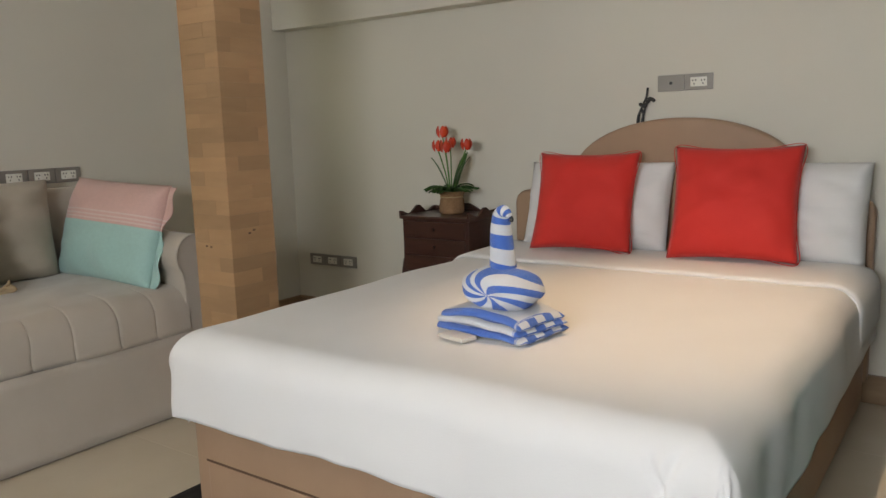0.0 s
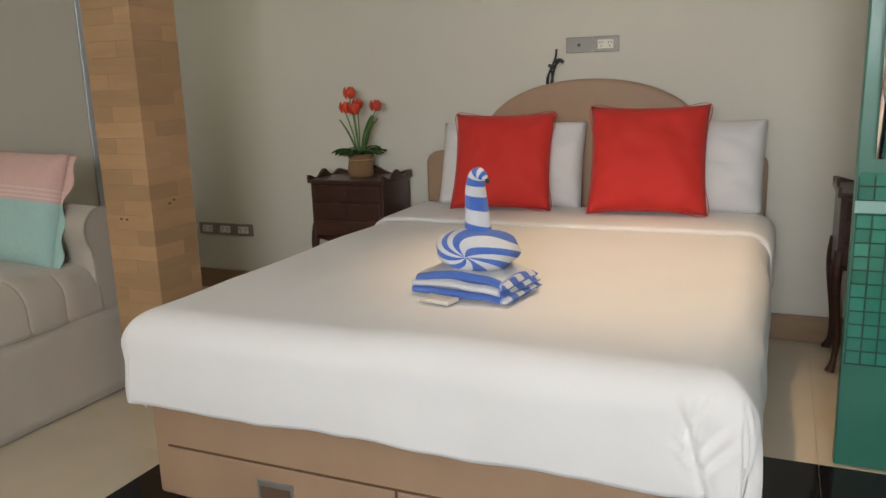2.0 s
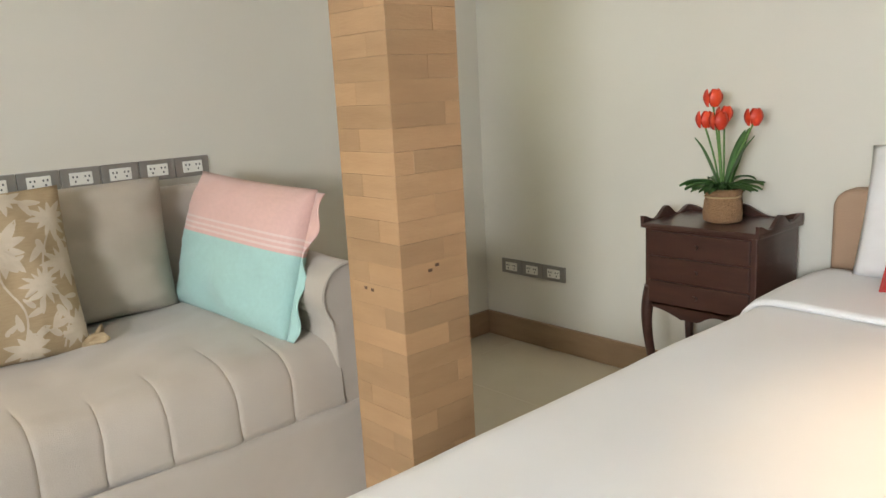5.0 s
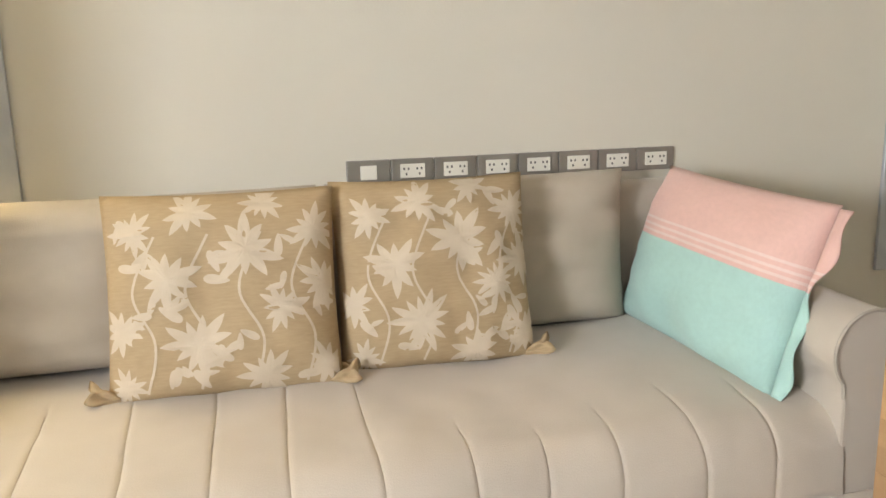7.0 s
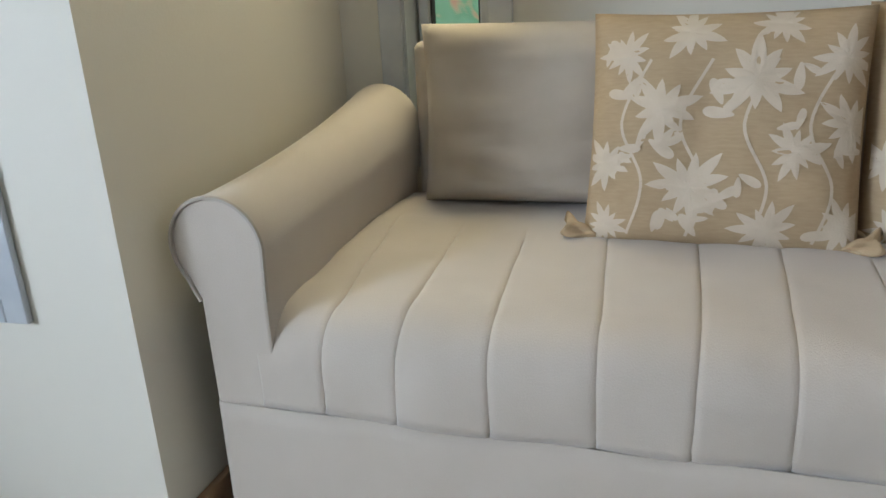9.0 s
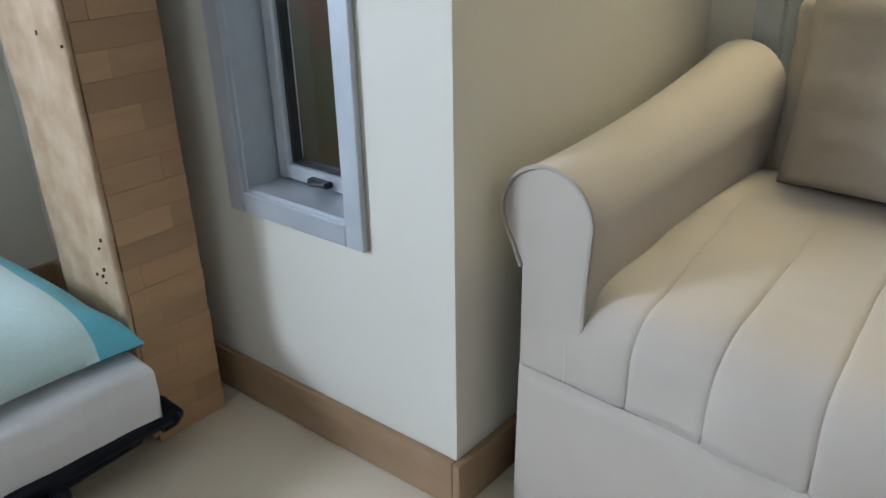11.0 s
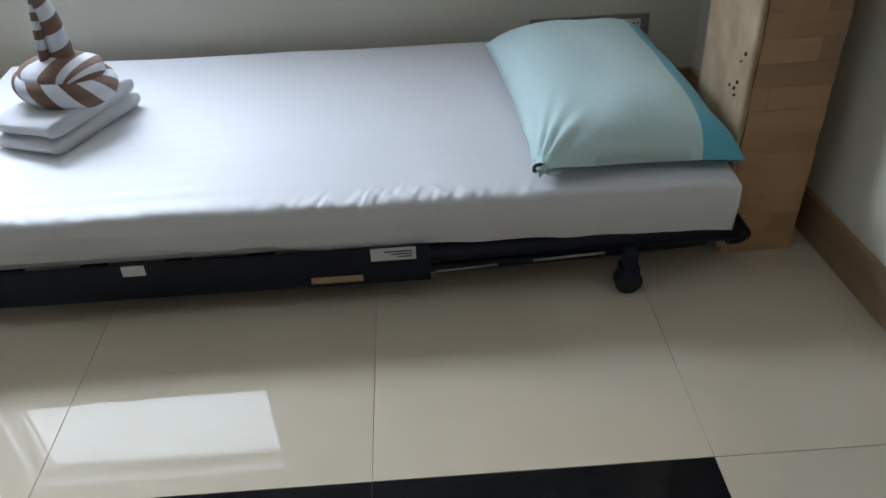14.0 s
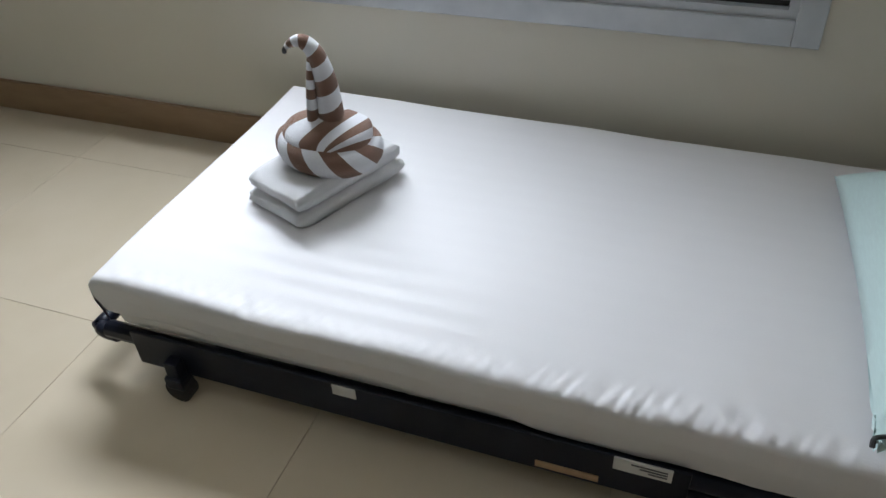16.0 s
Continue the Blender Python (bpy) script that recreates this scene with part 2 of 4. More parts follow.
def part(name, bm, mat, parent=None, label="", smooth=False, m=None):
    """One bmesh as one mesh object, under a thing or a part."""
    ob = new(name, mesh_of(name, bm, mat, smooth))
    if parent:
        ob.parent = parent
    if m is not None:
        ob.matrix_basis = m
    if label:
        tagged(ob, label)
    return ob


def thing(name, at=(0, 0, 0), rz=0.0, label="", category="", group="", kind=""):
    ob = new(name)
    ob.empty_display_size = 0.05
    ob.matrix_basis = pose(*at, 0, 0, rz)
    return tagged(ob, label, category, group, kind)


def solid(name, bm, mat, label, category, kind="", smooth=False, group="", m=None):
    return tagged(part(name, bm, mat, None, "", smooth, m), label, category, group, kind)


def box(x0, x1, y0, y1, z0, z1, bevel=0.0, seg=2, bm=None):
    bm = bm or bmesh.new()
    r = bmesh.ops.create_cube(bm, size=1.0)
    for v in r["verts"]:
        v.co = Vector(((x0 + x1) / 2 + v.co.x * (x1 - x0), (y0 + y1) / 2 + v.co.y * (y1 - y0), (z0 + z1) / 2 + v.co.z * (z1 - z0)))
    if bevel:
        edges = list({e for v in r["verts"] for e in v.link_edges})
        bmesh.ops.bevel(bm, geom=edges, offset=bevel, segments=seg, affect="EDGES", profile=0.6)
    return bm


def sheet(f, nu, nv, wrap_u=False, bm=None, uv=None, caps=False):
    """A grid of quads from f(u, v), u and v from 0 to 1, with a UV map."""
    bm = bm or bmesh.new()
    lay = bm.loops.layers.uv.verify()
    cols = nu if wrap_u else nu + 1
    vs = [[bm.verts.new(f(i / nu, j / nv)) for i in range(cols)] for j in range(nv + 1)]
    for j in range(nv):
        for i in range(nu):
            k = (i + 1) % cols
            fa = bm.faces.new((vs[j][i], vs[j][k], vs[j + 1][k], vs[j + 1][i]))
            for lp, (a, c) in zip(fa.loops, ((i, j), (i + 1, j), (i + 1, j + 1), (i, j + 1))):
                p = (a / nu, c / nv)
                lp[lay].uv = uv(*p) if uv else p
    if caps and wrap_u:
        bm.faces.new(list(reversed(vs[0])))
        bm.faces.new(vs[-1])
    return bm


def along(points, n=8):
    """A smooth line through the points."""
    pts = [Vector(p) for p in points]
    out = []
    for i in range(len(pts) - 1):
        a, b, c, d = pts[max(i - 1, 0)], pts[i], pts[i + 1], pts[min(i + 2, len(pts) - 1)]
        for k in range(n):
            t = k / n
            out.append(0.5 * (2 * b + (c - a) * t + (2 * a - 5 * b + 4 * c - d) * t * t + (3 * b - a - 3 * c + d) * t ** 3))
    return out + [pts[-1]]


def tube(points, radius, sides=10, n=8, bm=None, flat=1.0, uv=None):
    """A round bar along a smooth line; radius may be a number or a function of 0..1."""
    line = along(points, n) if n > 1 else [Vector(p) for p in points]
    rad = radius if callable(radius) else (lambda t: radius)
    last = len(line) - 1
    dirs = [(line[min(i + 1, last)] - line[max(i - 1, 0)]).normalized() for i in range(last + 1)]
    up = Vector((0, 0, 1)) if abs(dirs[0].z) < 0.9 else Vector((1, 0, 0))
    rings = []
    for p, d in zip(line, dirs):
        side = d.cross(up).normalized()
        up = side.cross(d).normalized()
        rings.append((p, side, up))

    def f(u, v):
        p, s, w = rings[round(v * last)]
        a, r = 2 * math.pi * u, rad(v)
        return p + s * (math.cos(a) * r) + w * (math.sin(a) * r * flat)
    return sheet(f, sides, last, True, bm, uv, True)


def lathe(profile, sides=24, bm=None, wob=None):
    """A turned body from (radius, height) pairs."""
    last = len(profile) - 1

    def f(u, v):
        r, z = profile[round(v * last)]
        a = 2 * math.pi * u
        r *= wob(a, z) if wob else 1
        return Vector((math.cos(a) * r, math.sin(a) * r, z))
    return sheet(f, sides, last, True, bm, None, True)


def outline(points, depth, axis="y", bm=None):
    """A flat outline of (a, b) points given thickness along an axis."""
    bm = bm or bmesh.new()
    put = {"y": lambda a, b, d: (a, d, b), "x": lambda a, b, d: (d, a, b), "z": lambda a, b, d: (a, b, d)}[axis]
    lo = [bm.verts.new(put(a, b, depth[0])) for a, b in points]
    hi = [bm.verts.new(put(a, b, depth[1])) for a, b in points]
    n = len(points)
    bm.faces.new(lo)
    bm.faces.new(list(reversed(hi)))
    for i in range(n):
        bm.faces.new((lo[i], hi[i], hi[(i + 1) % n], lo[(i + 1) % n]))
    bmesh.ops.recalc_face_normals(bm, faces=bm.faces)
    return bm


def rough3(p, s, a):
    return a * noise.noise(Vector(p) * s)


def cushion_surface(w, h, t, pinch=0.06, power=2.6, seed=0.0, wrinkle=0.006):
    """f(u, v, side): a stuffed cushion standing on its lower edge, facing -y."""
    def f(u, v, side):
        a, b = 2 * u - 1, 2 * v - 1
        x = w / 2 * a * (1 - pinch * (1 - b * b) * a * a)
        z = h / 2 * b * (1 - pinch * (1 - a * a) * b * b) + h / 2
        full = max(0.0, (1 - abs(a) ** power) * (1 - abs(b) ** power)) ** 0.55
        y = side * t / 2 * full
        k = wrinkle * min(1, full * 3)
        y += rough3((a * 1.3 + seed, b * 1.3, side), 2.2, k * 2.2) + rough3((a + seed, b * 3, side), 6, k * 0.5)
        return Vector((x, y, z))
    return f


def cushion_mesh(f, n=26, uv=None):
    bm = bmesh.new()
    sheet(lambda u, v: f(u, v, -1), n, n, False, bm, uv)
    sheet(lambda u, v: f(1 - u, v, 1), n, n, False, bm, (lambda u, v: uv(1 - u, v)) if uv else (lambda u, v: (1 - u, v)))
    bmesh.ops.remove_doubles(bm, verts=bm.verts, dist=0.0008)
    return bm


# ---- the room ----
XW, XE, YN, YS, CEIL = -3.18, 5.00, 3.205, -1.80, 2.45   # sofa wall, far wall, headboard wall, rear wall
JX, JY = -2.247, -0.32                                      # corner of the projecting wall


def wall_with_holes(name, axis, at, thick, a0, a1, z1, holes, label):
    """A wall in the plane axis = at, grown by thick, from a0 to a1, with rectangular openings (a, b, low, high)."""
    bm = bmesh.new()
    cuts = sorted({a0, a1, *[h[0] for h in holes], *[h[1] for h in holes]})
    for c0, c1 in zip(cuts, cuts[1:]):
        spans = [(0.0, z1)]
        for h in holes:
            if h[0] <= c0 and c1 <= h[1]:
                spans = [(0.0, h[2]), (h[3], z1)]
        for s0, s1 in spans:
            lo, hi = sorted((at, at + thick))
            if axis == "x":
                box(lo, hi, c0, c1, s0, s1, bm=bm)
            else:
                box(c0, c1, lo, hi, s0, s1, bm=bm)
    bmesh.ops.remove_doubles(bm, verts=bm.verts, dist=0.0005)
    return solid(name, bm, M_WALL, label, "wall", "structure")


WIN_SOFA = (-0.15, 0.072, 0.62, 2.05)      # y0, y1, z0, z1 in the sofa wall
WIN_ALCOVE = (2.672, 2.93, 0.60, 1.74)      # y0, y1, z0, z1 in the sofa wall
WIN_SIDE = (-0.845, -0.560, 0.548, 1.60)   # y0, y1, z0, z1 in the projecting wall
WIN_REAR = (-1.330, 0.62, 0.565, 1.76)       # x0, x1, z0, z1 in the rear wall
wall_with_holes("wall_north", "y", YN, 0.15, XW - 0.15, XE + 0.15, CEIL, [], "cream painted wall behind the double bed")
wall_with_holes("wall_west", "x", XW, -0.15, JY - 0.15, YN, CEIL, [WIN_SOFA, WIN_ALCOVE], "cream painted wall behind the sofa")
wall_side = wall_with_holes("wall_side", "x", JX, -0.15, YS, JY, CEIL, [WIN_SIDE], "white projecting wall with a slim window")
wall_with_holes("wall_return", "y", JY, -0.15, XW, JX - 0.15, CEIL, [], "cream return wall beside the sofa")
wall_with_holes("wall_south", "y", YS, -0.15, JX - 0.30, XE + 0.15, CEIL, [WIN_REAR], "cream wall with a wide window over the folding bed")
wall_with_holes("wall_east", "x", XE, 0.15, YS, YN, CEIL, [], "plain cream painted wall")
solid("ceiling", box(XW - 0.15, XE + 0.15, YS - 0.15, YN + 0.15, CEIL, CEIL + 0.12), M_CEIL, "white painted ceiling", "ceiling", "structure")
solid("trim_soffit", box(XW, XE, YN - 0.10, YN - 0.002, 1.668, CEIL, 0.006), M_WALL, "cream boxed-in beam above the headboard wall", "beam", "structure")
solid("ground", box(-60, 60, -60, 60, -0.50, -0.30), M_EARTH, "bare garden ground outside", "ground", "structure")


def skirting(name, x0, x1, y0, y1, label="brown wood-look tile skirting along the wall"):
    return solid(name, box(x0, x1, y0, y1, 0.002, 0.112, 0.003), M_BASE, label, "skirting", "structure")


skirting("baseboard_north", XW + 0.02, XE, YN - 0.018, YN - 0.001)
skirting("baseboard_west", XW + 0.001, XW + 0.018, JY + 0.02, YN)
skirting("baseboard_return", XW + 0.02, JX + 0.016, JY + 0.001, JY + 0.018)
baseboard_side = skirting("baseboard_side", JX + 0.001, JX + 0.016, YS + 0.018, JY)
skirting("baseboard_south", JX, XE, YS + 0.001, YS + 0.018)

# ---- windows ----


def slim_window(name, x, y0, y1, z0, z1, trim, label, deep=0.10):
    """A window in a wall that faces +x: lining, sash with a gasket, glass, and a flat trim round the opening."""
    w = thing(name, (x, 0, 0), 0, label, "window", kind="structure")
    bm = bmesh.new()
    for a0, a1, b0, b1 in ((y0 - trim, y0, z0 - trim, z1 + trim), (y1, y1 + trim, z0 - trim, z1 + trim), (y0, y1, z0 - trim, z0), (y0, y1, z1, z1 + trim)):
        box(0.001, 0.014, a0, a1, b0, b1, 0.002, 1, bm)
    part("window_trim", bm, M_ALU, w)
    bm = bmesh.new()
    e = 0.008
    for a0, a1, b0, b1 in ((y0, y0 + e, z0, z1), (y1 - e, y1, z0, z1), (y0 + e, y1 - e, z0, z0 + e), (y0 + e, y1 - e, z1 - e, z1)):
        box(-deep - 0.04, 0.004, a0, a1, b0, b1, 0, 1, bm)
    part("window_lining", bm, M_ALU, w)
    s0, s1, t0, t1 = y0 + e + 0.004, y1 - e - 0.004, z0 + e + 0.004, z1 - e - 0.004
    k = 0.032
    bm = bmesh.new()
    for a0, a1, b0, b1 in ((s0, s0 + k, t0, t1), (s1 - k, s1, t0, t1), (s0 + k, s1 - k, t0, t0 + k), (s0 + k, s1 - k, t1 - k, t1)):
        box(-deep - 0.02, -deep + 0.028, a0, a1, b0, b1, 0.004, 1, bm)
    sash = part("window_frame", bm, M_ALU, w)
    bm = bmesh.new()
    g = 0.006
    for a0, a1, b0, b1 in ((s0 + k, s0 + k + g, t0 + k, t1 - k), (s1 - k - g, s1 - k, t0 + k, t1 - k), (s0 + k + g, s1 - k - g, t0 + k, t0 + k + g), (s0 + k + g, s1 - k - g, t1 - k - g, t1 - k)):
        box(-deep - 0.008, -deep + 0.016, a0, a1, b0, b1, 0, 1, bm)
    part("gasket", bm, M_GASKET, sash)
    p = part("pane", box(-deep - 0.002, -deep + 0.004, s0 + k, s1 - k, t0 + k, t1 - k), M_GLASS, w)
    p.visible_shadow = False
    bm = box(-deep + 0.028, -deep + 0.045, (s0 + s1) / 2 - 0.028, (s0 + s1) / 2 + 0.028, t0 + 0.009, t0 + 0.023, 0.004)
    tube([(-deep + 0.045, (s0 + s1) / 2 - 0.02, t0 + 0.016), (-deep + 0.058, (s0 + s1) / 2, t0 + 0.02), (-deep + 0.055, (s0 + s1) / 2 + 0.035, t0 + 0.024)], 0.005, 8, 5, bm)
    part("latch", bm, M_HOLE, w, "black latch on the lower rail")
    return w


side_window = slim_window("window_1", JX, *WIN_SIDE, 0.045, "slim grey aluminium window, closed, above the skirting")
# the projecting wall stands a little out of square, with its window and skirting
LEAN = Matrix.Identity(4)
LEAN[0][1], LEAN[0][3] = -0.060, 0.060 * JY
for piece in (wall_side, baseboard_side, *side_window.children_recursive):
    piece.data.transform(LEAN)
slim_window("window_2", XW, *WIN_SOFA, 0.06, "slim grey aluminium window beside the sofa back", 0.11)
slim_window("window_3", XW, *WIN_ALCOVE, 0.062, "slim bright window in the alcove behind the column", 0.11)


def rear_window():
    x0, x1, z0, z1 = WIN_REAR
    w = thing("window_4", (0, YS, 0), 0, "wide grey aluminium sliding window over the folding bed", "window", kind="structure")
    bm = bmesh.new()
    t = 0.06
    for a0, a1, b0, b1 in ((x0 - t, x0, z0 - t, z1 + t), (x1, x1 + t, z0 - t, z1 + t), (x0, x1, z0 - t, z0), (x0, x1, z1, z1 + t)):
        box(a0, a1, 0.001, 0.014, b0, b1, 0.002, 1, bm)
    part("window_trim", bm, M_ALU, w)
    bm = bmesh.new()
    for a0, a1, b0, b1 in ((x0, x0 + 0.02, z0, z1), (x1 - 0.02, x1, z0, z1), (x0 + 0.02, x1 - 0.02, z0, z0 + 0.02), (x0 + 0.02, x1 - 0.02, z1 - 0.02, z1)):
        box(a0, a1, -0.14, 0.002, b0, b1, 0, 1, bm)
    part("window_lining", bm, M_ALU, w)
    part("slide_track", box(x0 + 0.02, x1 - 0.02, -0.075, -0.02, z0 + 0.02, z0 + 0.030, 0.002), M_GASKET, w, "black slide track along the sill")
    mid = -0.56
    for a0, a1, d in ((x0 + 0.02, mid + 0.03, -0.055), (mid - 0.03, x1 - 0.02, -0.100)):
        bm = bmesh.new()
        k = 0.045
        for q0, q1, b0, b1 in ((a0, a0 + k, z0 + 0.031, z1 - 0.02), (a1 - k, a1, z0 + 0.031, z1 - 0.02), (a0 + k, a1 - k, z0 + 0.031, z0 + 0.031 + k), (a0 + k, a1 - k, z1 - 0.02 - k, z1 - 0.02)):
            box(q0, q1, d, d + 0.032, b0, b1, 0.003, 1, bm)
        part("window_frame", bm, M_ALU, w)
        p = part("pane", box(a0 + k, a1 - k, d + 0.012, d + 0.018, z0 + 0.031 + k, z1 - 0.02 - k), M_GLASS, w)
        p.visible_shadow = False


rear_window()

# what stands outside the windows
solid("backdrop_mural", box(-4.75, -4.60, -1.6, 2.2, -0.3, 2.6), M_MURAL, "garden wall painted with orange and green swirls, glowing in place of daylight", "mural wall", "structure")
solid("backdrop_brick", box(-3.45, -3.30, -2.2, -0.55, -0.3, 2.6), M_BRICK, "dark red brick wall with green stains outside", "brick wall", "structure")
solid("backdrop_garden_wall", box(-3.2, 3.4, -3.25, -3.10, -0.3, 0.95), M_BRICK, "low dark garden wall behind the rear window", "garden wall", "structure")

solid("backdrop_sky", box(-7.0, 3.0, -5.6, -5.5, 1.0, 4.2), M_SKYGLOW, "bright hazy sky beyond the garden wall", "sky", "structure")


def hedge():
    bm = bmesh.new()
    rnd = random.Random(5)
    for _ in range(420):
        p = Vector((rnd.uniform(-2.6, 1.5), -2.75 + rnd.gauss(0, 0.12), rnd.uniform(-0.2, 0.55) + rnd.gauss(0, 0.05)))
        q = Euler((rnd.uniform(-1, 1), rnd.uniform(-1, 1), rnd.uniform(0, 6.3))).to_matrix()
        s = rnd.uniform(0.04, 0.09)
        vs = [bm.verts.new(p + q @ Vector(c) * s) for c in ((-1, 0, 0), (0, -0.45, 0.12), (1, 0, 0), (0, 0.45, 0.12))]
        bm.faces.new(vs)
    return solid("hedge", bm, M_HEDGE, "dense green hedge outside the rear window", "hedge", "stuff")


hedge()

# ---- wooden columns ----


def column(x0, x1, y0, y1, label, worn, seed):
    c = thing("wooden_column", ((x0 + x1) / 2, (y0 + y1) / 2, 0), 0, label, "column", "laminated columns")
    hx, hy, h = (x1 - x0) / 2, (y1 - y0) / 2, 0.0533
    rnd = random.Random(seed)
    part("core", box(-hx + 0.008, hx - 0.008, -hy + 0.008, hy - 0.008, 0.001, CEIL - 0.001), M_COREWOOD, c)
    n = int(CEIL / h)
    shapes = {}
    for i in range(n + 1):
        z0, z1 = i * h + 0.0002, min((i + 1) * h - 0.0002, CEIL - 0.001)
        if z1 - z0 < 0.01:
            continue
        g = 0.0001
        cut = rnd.choice((-0.45, -0.2, 0.1, 0.3, 0.55))
        if i % 2:
            rects = ((-hx, cut * hx - g, -hy, hy), (cut * hx + g, hx, -hy, hy))
        else:
            rects = ((-hx, hx, -hy, cut * hy - g), (-hx, hx, cut * hy + g, hy))
        for r in rects:
            d = rnd.uniform(-0.0008, 0.0008)
            mat = M_PLANK
            key = (*[round(q, 4) for q in r], round(z1 - z0, 4), mat.name)
            if key not in shapes:
                shapes[key] = mesh_of("block", box(r[0], r[1], r[2], r[3], 0, z1 - z0, 0.0005, 1), mat)
            b = new("block", shapes[key])
            b.parent = c
            b.matrix_basis = pose(d, -d, z0)
    if worn:
        # a pale, chipped facing board on the side that looks along the bed
        def f(u, v):
            y = -hy + 2 * hy * u
            z = 0.02 + (CEIL - 0.03) * v
            return Vector((hx + 0.012 + rough3((y * 5, z, 2.2), 9, 0.004), y + rough3((u, z, 0), 14, 0.006) * (abs(2 * u - 1) > 0.9), z))
        bm = sheet(f, 14, 140)
        part("facing_board", bm, M_WORN, c, "pale chipped facing board", True).modifiers.new("thick", "SOLIDIFY").thickness = 0.010
        bm = bmesh.new()
        for _ in range(10):
            z, y = rnd.uniform(0.35, 1.2), rnd.uniform(0.2, 0.95) * hy
            box(hx + 0.008, hx + 0.0165, y - 0.0012, y + 0.0013, z - rnd.uniform(0.003, 0.009), z, 0, 1, bm)
        part("nail_mark", bm, M_KNOT, c)
    else:
        bm = bmesh.new()
        for x, z in ((-0.010, 0.678), (-0.036, 0.680)):
            box(x - 0.006, x + 0.004, -hy - 0.0022, -hy + 0.004, z - 0.004, z + 0.003, 0, 1, bm)
        for y, z in ((-0.018, 0.726), (0.004, 0.736)):
            box(hx - 0.004, hx + 0.0022, y - 0.005, y + 0.006, z - 0.004, z + 0.003, 0, 1, bm)
        part("nail_mark", bm, M_KNOT, c)
    return c


# ---- sofa ----
SEAT, SX0, SX1, SY0, SY1 = 0.494, -3.14, -2.335, -0.30, 1.95


def rolled_arm(y, inner):
    """Outline of a rolled arm: (across, height); inner: +1 or -1, the side of the seat."""
    pts = []
    cz, r = 0.620, 0.087
    low, neck = (-8, 0.082) if inner > 0 else (-42, 0.061)      # the arm beside the column narrows on both sides
    for k in range(25):
        a = radians(low + (222 - low) * k / 24)
        pts.append((y + inner * math.cos(a) * r, cz + math.sin(a) * r))
    pts += [(y - inner * 0.046, cz - 0.10), (y - inner * 0.044, 0.02), (y + inner * (neck - 0.002), 0.02), (y + inner * neck, cz - 0.09)]
    return pts


